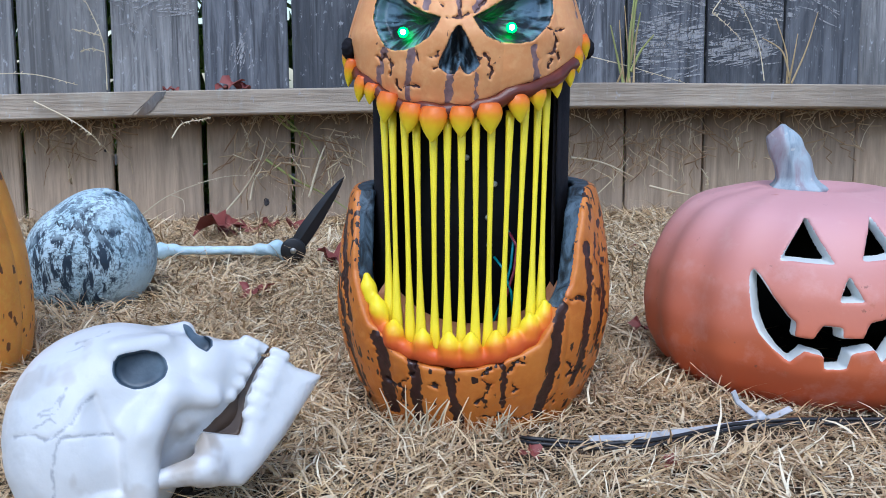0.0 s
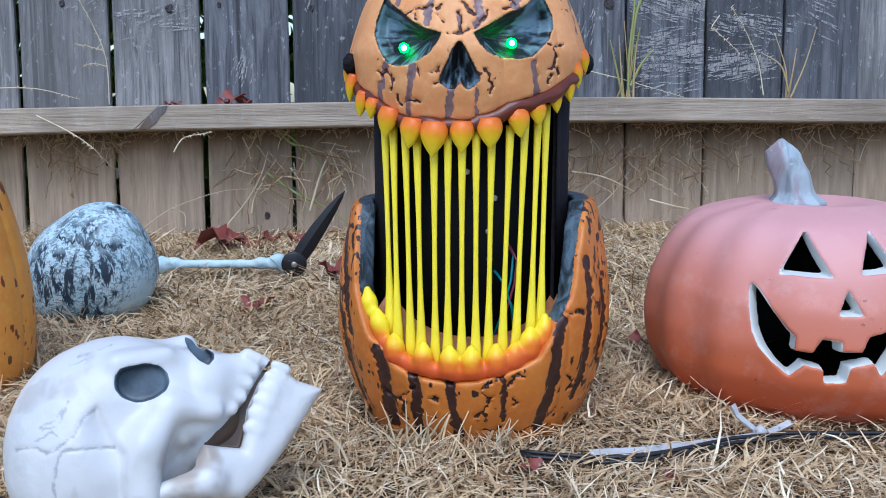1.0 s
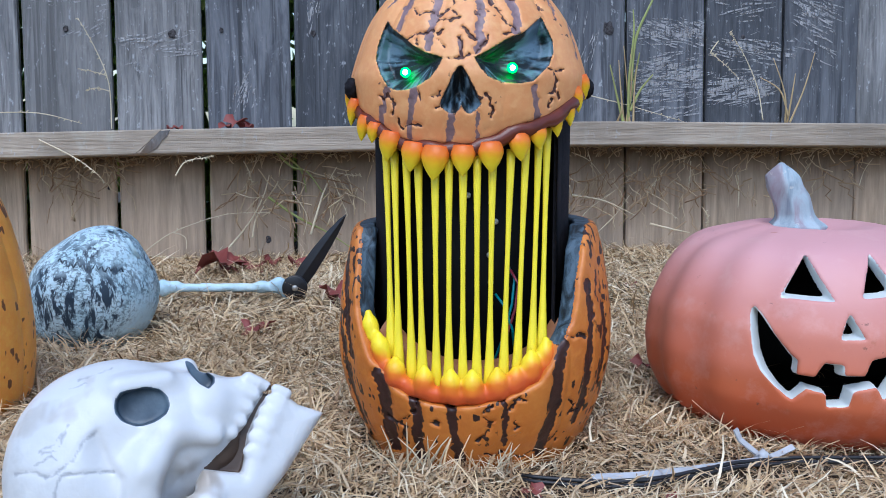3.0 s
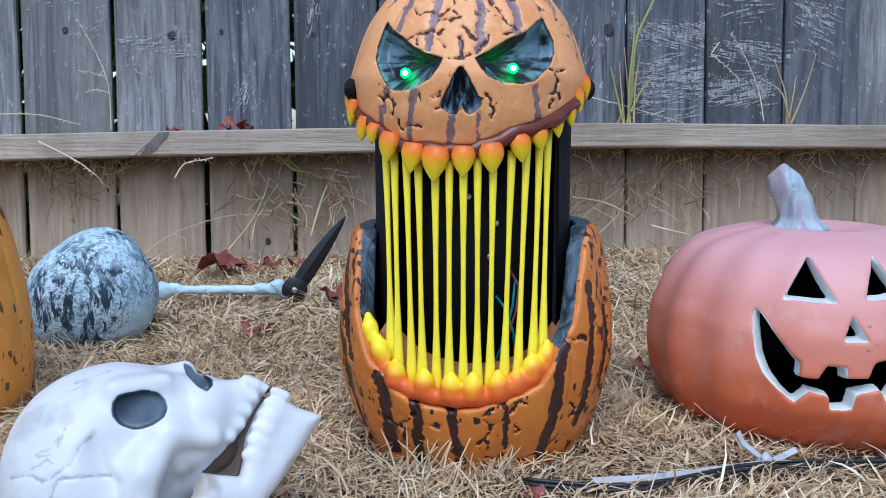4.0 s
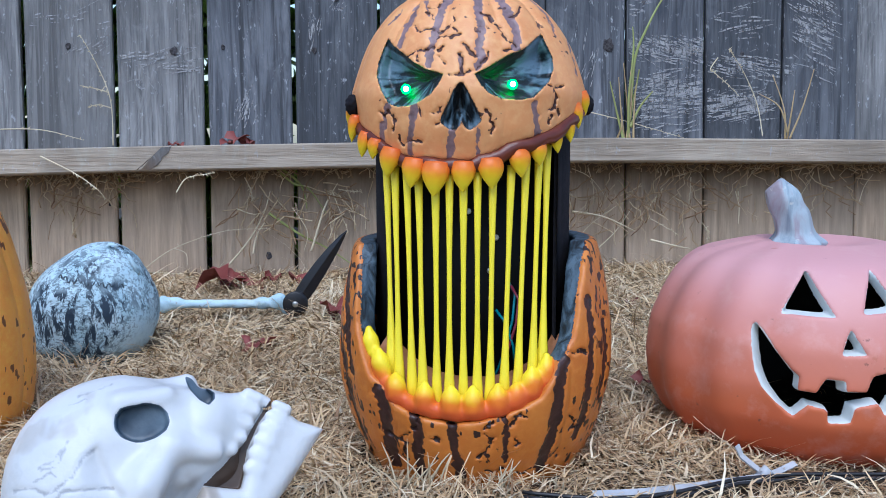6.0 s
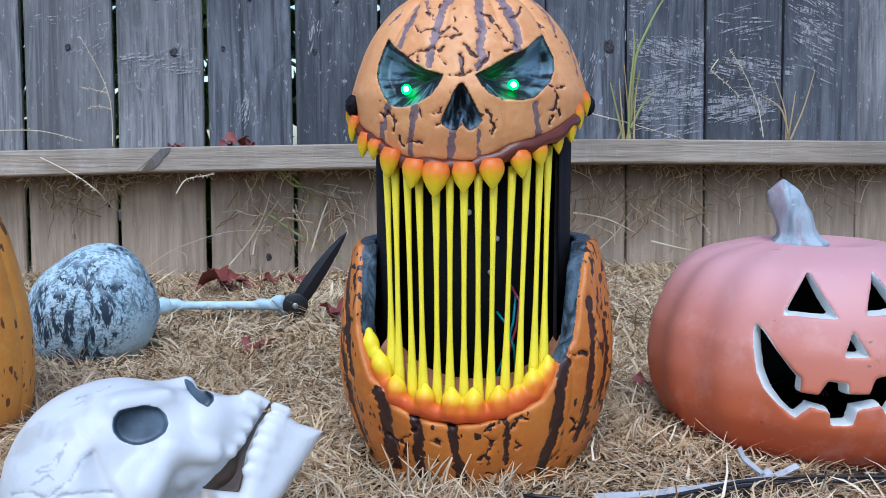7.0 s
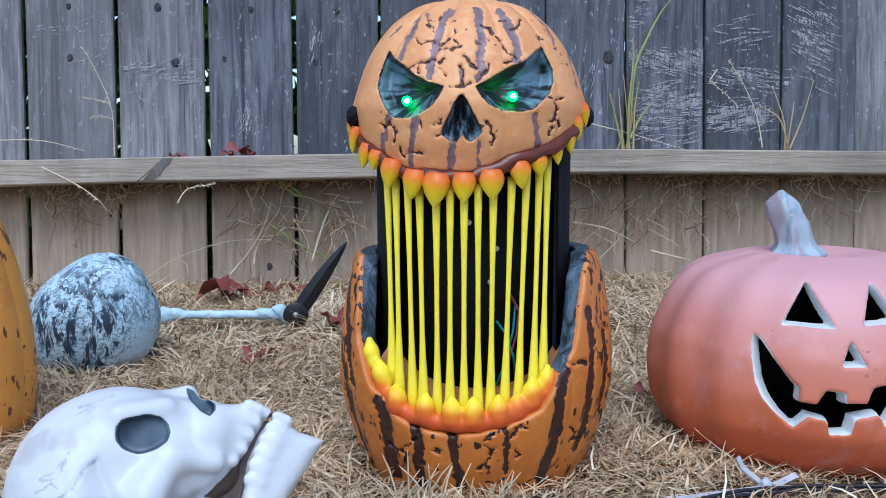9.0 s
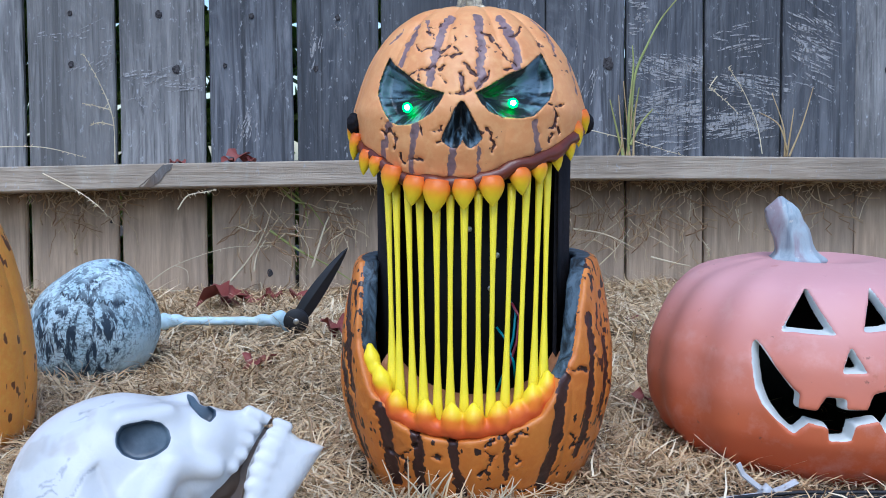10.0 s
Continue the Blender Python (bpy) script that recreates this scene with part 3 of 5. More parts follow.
# ---------------------------------------------------------------- animated pumpkin with a raised head
MM = 0.001
ROBOT = thing("animated_pumpkin", pose(0.593, -0.872, 0.0, 0, 0, -7), "orange animated pumpkin, head raised on yellow strands, glowing green eyes", "halloween prop")
HEAD_STRIPES = [
    (3.2, [(-37.5, 316.7), (-40.0, 310.4), (-44.6, 300.6), (-49.2, 289.3)]),
    (5.2, [(-16.6, 320.4), (-21.4, 313.0), (-24.6, 303.1), (-27.5, 293.6), (-28.9, 284.4), (-30.3, 276.1)]),
    (2, [(-32.6, 319.6), (-31.4, 313.8), (-30.2, 309.4)]),
    (5.4, [(0.7, 321.0), (2.1, 308.5), (2.6, 296.9), (1.7, 285.8), (3.4, 278.6), (0.2, 275.0)]),
    (5.8, [(15.6, 319.3), (20.7, 311.3), (23.9, 301.4), (26.5, 292.0), (24.9, 287.1)]),
    (2, [(38.1, 321.8), (47.7, 313.3), (52.1, 300.5), (54.0, 297.5)]),
    (2, [(63.9, 297.3), (67.0, 282.8), (69.5, 273.1)]),
    (1.6, [(-48.0, 314.1), (-57.5, 304.8)]),
]
FACE_STRIPES = [
    (2.2, [(-10.7, 282.2), (-9.7, 275.0), (-9.0, 269.6)]),
    (3.6, [(-56.8, 251.8), (-58.5, 245.7), (-59.9, 238.4), (-61.5, 228.5)]),
    (4, [(-39.2, 252.4), (-40.8, 241.8), (-42.1, 231.1), (-42.3, 220.9)]),
    (4.6, [(-16.0, 234.2), (-16.0, 225.7), (-17.0, 215.6)]),
    (2.6, [(-0.0, 236.3), (0.8, 227.5), (1.3, 220.0)]),
    (3.8, [(36.4, 252.5), (38.2, 243.6), (39.6, 230.7)]),
]
HEAD_STRIPES += FACE_STRIPES
HEAD_CRACKS = [
    (1.5, [(-38.6, 301.3), (-35.2, 297.9), (-28.6, 299.0), (-23.9, 296.5), (-18.9, 299.0), (-16.0, 301.6), (-13.8, 305.8)]),
    (1.6, [(-25.3, 293.5), (-19.6, 294.1), (-16.0, 292.5), (-11.7, 293.9), (-9.6, 295.0)]),
    (1.2, [(-14.2, 298.9), (-11.7, 296.1)]),
    (1.4, [(-32.1, 310.4), (-28.7, 309.3), (-26.8, 306.0)]),
    (1.3, [(-32.5, 315.2), (-28.8, 313.5), (-25.1, 314.1), (-21.0, 318.0)]),
    (1.3, [(-43.1, 282.5), (-36.8, 284.8), (-32.1, 286.4), (-26.7, 286.9), (-23.1, 285.3), (-20.6, 287.8)]),
    (1.1, [(-36.8, 284.8), (-37.5, 278.6)]),
    (1.1, [(-23.9, 281.7), (-21.4, 278.0), (-18.9, 276.5)]),
    (1.5, [(-8.9, 288.7), (-6.1, 286.5), (-3.6, 282.9), (0.6, 280.7)]),
]
BROW_CRACKS = [
    (1.4, [(-10.7, 282.2), (-8.3, 277.9), (-9.7, 273.2), (-8.3, 269.6), (-4.8, 271.4), (0.5, 273.5), (4.1, 277.5), (7.0, 280.4), (8.1, 284.0)]),
    (1.2, [(-16.8, 269.0), (-9.0, 269.6)]),
    (1.6, [(4.0, 309.3), (8.6, 306.6), (10.0, 302.8), (14.6, 300.2), (17.0, 295.3), (19.8, 291.7), (24.9, 287.8)]),
    (1.4, [(16.8, 285.3), (22.3, 285.5)]),
    (1.4, [(21.7, 307.6), (25.9, 309.2), (29.5, 314.2)]),
    (1.1, [(4.8, 299.9), (8.4, 297.7)]),
    (1.1, [(40.0, 307.0), (40.8, 302.9)]),
]
CHEEK_CRACKS = [
    (1.4, [(45.6, 264.2), (51.6, 262.7), (58.0, 264.1)]),
    (1.3, [(50.3, 262.6), (51.6, 256.5), (50.7, 250.4), (54.2, 245.8)]),
    (1.2, [(50.7, 250.4), (46.7, 248.1)]),
    (2, [(49.2, 245.3), (46.6, 240.2)]),
    (1.8, [(5.2, 248.6), (8.1, 243.4), (7.1, 240.6), (10.7, 238.1), (10.0, 234.2)]),
    (1.4, [(-21.0, 249.7), (-24.5, 246.2), (-27.4, 245.6)]),
    (1.3, [(-26.7, 238.9), (-23.1, 240.3)]),
    (1.5, [(-62.8, 247.6), (-58.5, 244.3), (-56.1, 248.2), (-53.5, 242.7), (-51.7, 240.9), (-53.3, 235.8)]),
    (1.5, [(-49.6, 231.8), (-47.1, 225.6), (-42.9, 228.5), (-39.1, 228.5), (-34.0, 227.1)]),
    (1.2, [(-37.5, 249.9), (-35.3, 244.2)]),
]
HEAD_CRACKS += BROW_CRACKS + CHEEK_CRACKS
LOW_STRIPES = [
    (8, [(-64.8, 66.7), (-60.2, 58.0), (-58.6, 43.6), (-55.4, 21.9), (-51.8, 13.4)]),
    (4, [(-94.9, 99.3), (-90.5, 80.0), (-84.4, 49.0), (-74.9, 20.0)]),
    (4, [(-87.7, 144.2), (-87.4, 119.8), (-86.1, 90.3), (-83.0, 72.2)]),
    (7.5, [(-39.4, 52.3), (-37.0, 40.3), (-37.9, 27.3), (-33.7, 7.2)]),
    (6.5, [(-15.9, 49.0), (-14.1, 38.9), (-12.9, 28.6), (-9.1, 8.5)]),
    (3.8, [(18.0, 55.1), (19.4, 43.0), (19.0, 21.7)]),
    (8, [(56.8, 87.6), (54.2, 73.9), (53.0, 54.6), (48.9, 34.5), (42.4, 13.1)]),
    (5, [(74.1, 125.1), (77.3, 102.4), (76.2, 72.5), (73.3, 48.6), (67.2, 30.8)]),
    (4, [(87.7, 106.6), (91.1, 86.1), (88.9, 67.1), (85.2, 53.8)]),
]
LOW_CRACKS = [
    (1.8, [(-56.9, 35.3), (-49.2, 34.2), (-43.4, 39.0), (-39.5, 44.1), (-37.6, 50.5)]),
    (1.8, [(-51.1, 34.9), (-45.4, 32.1), (-48.8, 19.5), (-43.8, 18.7)]),
    (1.6, [(-27.5, 38.4), (-23.1, 37.3), (-24.9, 39.6)]),
    (1.5, [(3.8, 47.6), (7.3, 49.6), (10.6, 50.7)]),
    (1.8, [(5.6, 43.6), (11.1, 40.1), (8.7, 35.3), (5.9, 30.3), (1.6, 26.1)]),
    (1.8, [(21.8, 48.9), (25.4, 52.6), (27.8, 56.4), (32.7, 53.8)]),
    (1.8, [(24.7, 39.2), (27.7, 36.0), (26.0, 33.3)]),
    (1.8, [(6.2, 15.6), (13.7, 13.0), (17.3, 16.4)]),
    (1.8, [(61.5, 48.3), (66.1, 43.4), (63.9, 38.8), (69.6, 38.9)]),
    (1.6, [(51.9, 20.9), (55.6, 25.9), (54.2, 18.1)]),
    (1.8, [(57.9, 93.7), (64.1, 90.7), (68.3, 93.5), (72.7, 90.2)]),
    (1.6, [(26.9, 11.6), (32.7, 11.5), (36.4, 14.6)]),
]
EYE_L = [(-56.9, 295.3), (-53.5, 289.8), (-46.8, 284.3), (-39.3, 277.5), (-31.3, 272.9), (-21.0, 269.8), (-23.8, 264.5), (-28.4, 258.2), (-35.6, 253.4), (-42.9, 250.7), (-50.4, 250.2), (-56.0, 252.8), (-60.5, 260.2), (-64.0, 269.8), (-63.1, 279.2), (-59.8, 287.8)]
EYE_R = [(42.3, 297.0), (38.9, 294.0), (30.9, 286.6), (19.6, 281.7), (8.7, 275.0), (-1.2, 269.6), (2.2, 263.6), (7.9, 258.0), (15.8, 255.0), (26.7, 254.1), (35.9, 256.0), (41.6, 261.5), (46.5, 266.1), (50.0, 274.8), (49.6, 282.3), (45.9, 289.6)]
NOSE = [(-10.4, 265.0), (-14.3, 260.1), (-17.8, 252.1), (-22.1, 243.4), (-22.4, 239.9), (-17.8, 236.4), (-13.2, 235.3), (-10.7, 238.1), (-9.6, 241.3), (-7.1, 237.0), (-4.6, 235.3), (-0.0, 238.1), (2.8, 241.6), (-0.2, 248.6), (-4.8, 257.3), (-8.3, 263.6)]


HEAD_Z = [195, 215, 235, 260, 266, 276, 283, 292, 300, 310, 320, 328, 332, 336, 346]
HEAD_R = [64, 71, 78.5, 82.5, 80.5, 77.5, 75, 71.5, 67, 59.5, 50, 38, 28, 5, -20]


def ribs(X, Y, n, depth, shift=0.0):
    a = np.arctan2(X, -Y)
    return depth * (np.abs(np.cos(n * a / 2 + shift)) ** 0.6 - 0.6)


HEAD_LIP = ([-3.2, -1.7, -1.35, -1.2, -1.01, -0.85, -0.69, -0.51, -0.34, -0.18, 0.0, 0.17, 0.31, 0.46, 0.61, 0.75, 0.9, 1.1, 1.4, 1.7, 3.2],
            [254, 252, 243, 238, 233, 226, 219, 217, 217, 215, 216, 220, 225, 229, 231, 235, 241, 248, 255, 257, 254])


def head_field(X, Y, Z):
    cx = X + 3
    r = np.hypot(cx, Y)
    prof = curve(Z, HEAD_Z, HEAD_R)
    out = (r - prof - ribs(cx, Y, 12, 1.6 + 4.2 * step(290, 326, Z)) * step(1, 20, r)) * 0.8
    out = smax(out, Z - 324 - 9 * step(8, 30, r), 4)
    a = np.arctan2(cx, -Y)
    lip = np.interp(a, *HEAD_LIP)
    out = smax(out, (lip - Z) * 0.9, 3)
    front = Y < -20
    U, V, d = X[front], Z[front], out[front]
    for poly, deep in ((EYE_L, 7), (EYE_R, 7), (NOSE, 8)):
        p = polygon(U, V, poly)
        # a bowl below the outline, deepest under the brow
        d = np.where(p < 0, d + 2.2 + deep * step(0.0, -8, p), d)
    out[front] = d
    out = carve(X, Y, Z, out, front, HEAD_CRACKS, 0.5, 1.5, 0.7)
    return carve(X, Y, Z, out, front, HEAD_STRIPES, 0.5, 0.9, 1.8)


def jag(V, strokes, wild):
    """Distance into strokes whose course and width waver."""
    dx = (vnoise(V, 5.0) - 0.5) * 4 * wild + (vnoise(V + 17, 1.6) - 0.5) * 3.6 * wild
    dz = (vnoise(V + 40, 5.0) - 0.5) * 4 * wild + (vnoise(V + 60, 1.6) - 0.5) * 3.6 * wild
    return lines(V[:, 0] + dx, V[:, 2] + dz, strokes) + (vnoise(V + 90, 2.6) - 0.42) * 3.0 * wild


def carve(X, Y, Z, d, near, strokes, wild, deep, soft):
    """Press strokes into a surface given by its distance d, where near holds."""
    m = near & (np.abs(d) < 4)
    V = np.stack([X[m], Y[m], Z[m]], 1)
    d[m] += deep * step(soft, -soft, jag(V, strokes, wild))
    return d


def strokes_mask(V, strokes, wild, soft, front=-5):
    """Paint mask of strokes on the front, with wavering edges."""
    return step(soft, -soft, jag(V, strokes, wild)) * (V[:, 1] < front)


def back_stripes(V, n, width, front):
    """Stripes down the ribs of the sides and back."""
    a = np.arctan2(V[:, 0], -V[:, 1]) * n / (2 * math.pi) + (fbm(V, 14, 2) - 0.5) * 0.35
    d = np.abs(a - np.round(a))
    return step(width, width * 0.6, d) * (V[:, 1] >= front)


def slots(quads, mask):
    return np.where(mask[quads].mean(1) > 0.5, 1, 0)


def make_head():
    V, Q = nets(head_field, (-96, -96, 206), (92, 96, 340), 0.98)
    r = np.hypot(V[:, 0] + 3, V[:, 1])
    hole = np.full(len(V), 9.0)
    for poly in (EYE_L, EYE_R, NOSE):
        hole = np.minimum(hole, polygon(V[:, 0], V[:, 2], poly))
    hole = np.where(V[:, 1] < -15, hole, 9)
    socket = hole < 0.2
    ang = np.where(V[:, 0] < -22, np.arctan2(V[:, 2] - 268, V[:, 0] + 26), np.where(V[:, 2] < 266, np.arctan2(V[:, 2] - 268, V[:, 0] - 2), 0))
    ang = np.where((V[:, 0] > -22) & (V[:, 0] < 4) & (V[:, 2] < 266), np.arctan2(V[:, 0] + 10, V[:, 2] - 285) * 2, np.where(V[:, 0] >= -2, np.arctan2(V[:, 2] - 268, V[:, 0] - 2), ang))
    rad = np.hypot(V[:, 0] + 10, V[:, 2] - 268)
    brush = fbm(np.stack([ang * 13, rad * 0.12, 0 * ang], 1), 1.0, 3) + 0.14 * step(25, 50, rad) - 0.12 * step(262, 280, V[:, 2]) * step(50, 30, rad)
    paint = np.maximum(strokes_mask(V, HEAD_STRIPES, 0.5, 1.2), back_stripes(V, 12, 0.12, -5) * step(250, 262, V[:, 2]))
    wash = strokes_mask(V, HEAD_CRACKS, 0.5, 0.55)
    pits = step(0.80, 0.84, vnoise(V, 3.2)) * step(0.6, 0.7, vnoise(V + 30, 25))
    wash = np.maximum(wash, 0.6 * pits)
    wash = np.maximum(wash, step(1.6, 0.4, hole) * 0.4)
    under = (V[:, 2] < np.interp(np.arctan2(V[:, 0] + 3, -V[:, 1]), *HEAD_LIP) + 1.2)
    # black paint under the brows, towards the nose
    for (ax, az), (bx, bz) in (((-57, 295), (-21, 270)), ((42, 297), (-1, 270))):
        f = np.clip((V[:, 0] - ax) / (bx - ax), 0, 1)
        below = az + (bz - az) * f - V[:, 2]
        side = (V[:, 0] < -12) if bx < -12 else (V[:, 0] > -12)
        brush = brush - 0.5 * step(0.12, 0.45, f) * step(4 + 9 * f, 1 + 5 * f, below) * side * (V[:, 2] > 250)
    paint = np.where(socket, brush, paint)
    idx = slots(Q, socket.astype(float))
    idx = np.where(under[Q].mean(1) > 0.5, 2, idx)
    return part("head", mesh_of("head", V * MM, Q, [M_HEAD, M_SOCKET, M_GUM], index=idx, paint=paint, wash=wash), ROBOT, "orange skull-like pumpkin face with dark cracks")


robot_head = make_head()


def low_rim(a):
    """The height of the shell's edge by the angle from the front: a wide mouth with steep corners."""
    left = np.interp(-a, [0, 0.15, 0.31, 0.43, 0.56, 0.65, 0.70, 0.82, 0.89, 0.96, 1.01, 1.05, 1.12, 1.25, 3.2], [52, 50, 51, 53, 57, 61, 68, 75, 86, 99, 108, 125, 143, 158, 160])
    right = np.interp(a, [0, 0.15, 0.3, 0.42, 0.52, 0.57, 0.62, 0.7, 0.79, 0.91, 1.11, 3.2], [52, 55, 60, 66, 78, 88, 92, 102, 126, 147, 161, 161])
    return np.where(a < 0, left, right)


LOW_Z = [-8, 0, 12, 28, 45, 60, 75, 97, 117, 140, 154, 166]
LOW_R = [72, 76, 81, 88, 93, 96.5, 98, 97.5, 95.2, 91, 87.5, 83]


def low_field(X, Y, Z):
    cx = X - 2
    r = np.hypot(cx, Y)
    prof = curve(Z, LOW_Z, LOW_R) + ribs(cx, Y, 14, 1.6)
    out = (r - prof) * 0.9
    inner = (r - curve(Z, LOW_Z, LOW_R) + 15) * 0.9
    out = smax(out, -inner, 2)
    a = np.arctan2(cx, -Y)
    out = smax(out, (Z - low_rim(a)) * 0.75, 3)
    out = np.maximum(out, -Z)
    out = carve(X, Y, Z, out, Y < -5, LOW_CRACKS, 0.6, 2.2, 0.9)
    return carve(X, Y, Z, out, Y < -5, LOW_STRIPES, 0.55, 1.1, 1.8)


def make_low():
    V, Q = nets(low_field, (-104, -104, -2), (106, 104, 166), 1.1)
    V[:, :2] += ((fbm(V, 14, 2) - 0.5) * 1.2)[:, None]
    r = np.hypot(V[:, 0] - 2, V[:, 1])
    prof = curve(V[:, 2], LOW_Z, LOW_R)
    a = np.arctan2(V[:, 0] - 2, -V[:, 1])
    inside = (r < prof - 3.0) & (V[:, 2] > 96 - 8 * step(0, 0.4, a))
    paint = np.maximum(strokes_mask(V, LOW_STRIPES, 0.55, 1.3), back_stripes(V, 11, 0.10, 12))
    pits = step(0.76, 0.80, vnoise(V * [1, 1, 0.6], 3.0)) * step(0.42, 0.6, vnoise(V + 30, 22))
    side = step(0.8, 1.1, np.abs(a))
    pits = np.maximum(pits, side * step(0.68, 0.72, vnoise(V * [1, 1, 0.55] + 9, 3.4)))
    wash = np.maximum(strokes_mask(V, LOW_CRACKS, 0.6, 0.8), pits)
    return part("body", mesh_of("body", V * MM, Q, [M_LOW, M_SLATE], index=slots(Q, inside.astype(float)), paint=paint, wash=wash), ROBOT, "orange pumpkin shell with brown stripes and a slate-blue inner wall")


make_low()


def tooth_mesh(w, h, fat=0.8):
    """A pointed, swollen tooth hanging down from its root at z = 0."""
    S, N = 12, 12
    verts, tip = [], []
    for i in range(N + 1):
        f = i / N
        r = (0.86 + 0.14 * math.sin(math.pi * f / 0.6) if f < 0.3 else max(0.0, 1 - ((f - 0.3) / 0.7) ** 1.45) ** 0.85) * w / 2
        for k in range(S):
            t = 2 * math.pi * k / S
            verts.append((r * math.cos(t), fat * r * math.sin(t) - 3.5 * f * (1 - f), -h * f))
            tip.append(f)
    faces = [(i * S + k, (i + 1) * S + k, (i + 1) * S + (k + 1) % S, i * S + (k + 1) % S) for i in range(N) for k in range(S)]
    faces += [tuple(range(S)), tuple(N * S + k for k in range(S))[::-1]]
    return np.array(verts), faces, np.array(tip)


def place_tooth(x, y, z, w, h, roll, parent, bend=0.0):
    V, Fc, tip = tooth_mesh(w, h)
    ob = part("tooth", mesh_of("tooth", V * MM, Fc, M_TOOTH, tip=tip * 0.95 + bend), parent)
    face = math.degrees(math.atan2(x, -y))
    ob.matrix_basis = pose(x * MM, y * MM, z * MM, 0, 0, face) @ pose(0, 0, 0, 0, roll, 0) @ pose(0, 0, 0, -10)
    return ob


# the upper row: the tips' x and z, width, length
for x, z, w, h in ((-82, 236, 7.1, 20), (-80, 227, 8.0, 22), (-72, 217, 8.9, 20), (-65, 216, 8.0, 16), (-54, 204, 15.1, 23), (-39, 198, 15.1, 22), (-25, 193, 17.8, 25), (-8, 196, 15.1, 22), (9, 198, 16.0, 22), (27, 205, 14.2, 20), (39, 212, 12.4, 18), (51, 220, 10.7, 19), (60, 227, 9.8, 19), (66, 236, 8.0, 20), (72, 245, 8.0, 19)):
    r = float(np.interp(abs(x + 3), [0, 55, 68, 82], [72, 74, 78, 81.5]))
    y = -math.sqrt(max(r * r - (x + 3) ** 2, 250))
    place_tooth(x, y - 0.5, z + 0.88 * h, max(w * 1.06, 11.5), 0.88 * h, -0.12 * (x + 3), ROBOT, 0.07)

# the upper gum, a band under the lip
gum, gum_r = [], []
for i in range(33):
    a = -1.35 + 2.7 * i / 32
    lip = float(np.interp(a, *HEAD_LIP)) - 4.5
    rr = float(np.interp(lip, [213, 233, 258], [71, 77.5, 81]))
    gum.append(((rr * math.sin(a) - 3) * MM, -rr * math.cos(a) * MM, (lip + 1.5 + math.sin(i * 1.9)) * MM))
    gum_r.append((5.0 + 0.6 * math.sin(i * 2.3)) * MM)
part("gum", mesh_of("gum", *tube(gum, gum_r, 8), M_GUM), ROBOT, "glossy dark red gum")

# the lower row and its gum, moulded in one: tip x and z, width, root z
LOWER = ((-71, 105, 10.5, 88), (-64, 92, 12, 76), (-52, 78, 13, 63), (-33, 75, 12.5, 59), (-16, 74, 13, 58), (-2, 74, 13, 58), (14, 75, 13, 59), (26, 75, 11.5, 62), (36, 85, 13, 68), (46, 92, 12, 74))
GUM_LINE = [(-77, 99), (-75, 86), (-71, 74), (-59, 66), (-55, 60), (-40, 55), (-27, 53), (-12, 52), (2, 53), (17, 56), (29, 61), (41, 65), (49, 73), (52, 81)]


def on_ring(x, r):
    return -math.sqrt(max(r * r - x * x, 100.0))


def lower_teeth():
    def gum_only(X, Y, Z):
        d = np.full(X.shape, 99.0)
        for (ax, az), (bx, bz) in zip(GUM_LINE, GUM_LINE[1:]):
            d = smin(d, rod(X, Y, Z, (ax, on_ring(ax, 88), az + 3.5), (bx, on_ring(bx, 88), bz + 3.5), 5.0, 5.0), 2)
        return d

    def one(X, Y, Z, t):
        x, z, w, z0 = t
        lean = 3.0 if x < -60 else 0.0
        return smin(rod(X, Y, Z, (x + lean, on_ring(x, 90), z0 + 1), (x + 0.4 * lean, on_ring(x, 89), z0 + 0.45 * (z - z0)), w * 0.47, w * 0.49), rod(X, Y, Z, (x + 0.4 * lean, on_ring(x, 89), z0 + 0.4 * (z - z0)), (x, on_ring(x, 88), z - 2.2), w * 0.46, 2.6), 3)

    def whole(X, Y, Z):
        d = gum_only(X, Y, Z)
        for t in LOWER:
            d = smin(d, one(X, Y, Z, t), 3.4)
        return d

    V, Q = nets(whole, (-88, -99, 40), (64, -28, 112), 1.1)
    P = V[Q]
    fn = np.cross(P[:, 2] - P[:, 0], P[:, 3] - P[:, 1])
    N = np.zeros_like(V)
    for k in range(4):
        np.add.at(N, Q[:, k], fn)
    N /= np.linalg.norm(N, axis=1)[:, None] + 1e-9
    X, Y, Z = V.T
    D = np.stack([gum_only(X, Y, Z) - 1.2] + [one(X, Y, Z, t) for t in LOWER], 1)
    label = np.argmin(D, 1)[Q[:, 0]]
    base = np.interp(X, [g[0] for g in GUM_LINE], [g[1] for g in GUM_LINE])
    bulge = step(3.0, -0.5, D[:, 1:].min(1))
    tip = np.clip((Z - base - 4.5) / 20, -0.1, 1) + 0.06 * bulge + 0.22 * (fbm(V, 8, 2) - 0.5) + 0.22 * step(-45, -75, X)
    for k in range(len(LOWER) + 1):
        use, inv = np.unique(Q[label == k], return_inverse=True)
        me = mesh_of("tooth" if k else "lower_gum", V[use] * MM, inv.reshape(-1, 4), M_TOOTH, tip=tip[use])
        me.normals_split_custom_set_from_vertices(N[use].tolist())
        part("tooth" if k else "lower_gum", me, ROBOT, "" if k else "red-orange airbrushed lower gum")


lower_teeth()

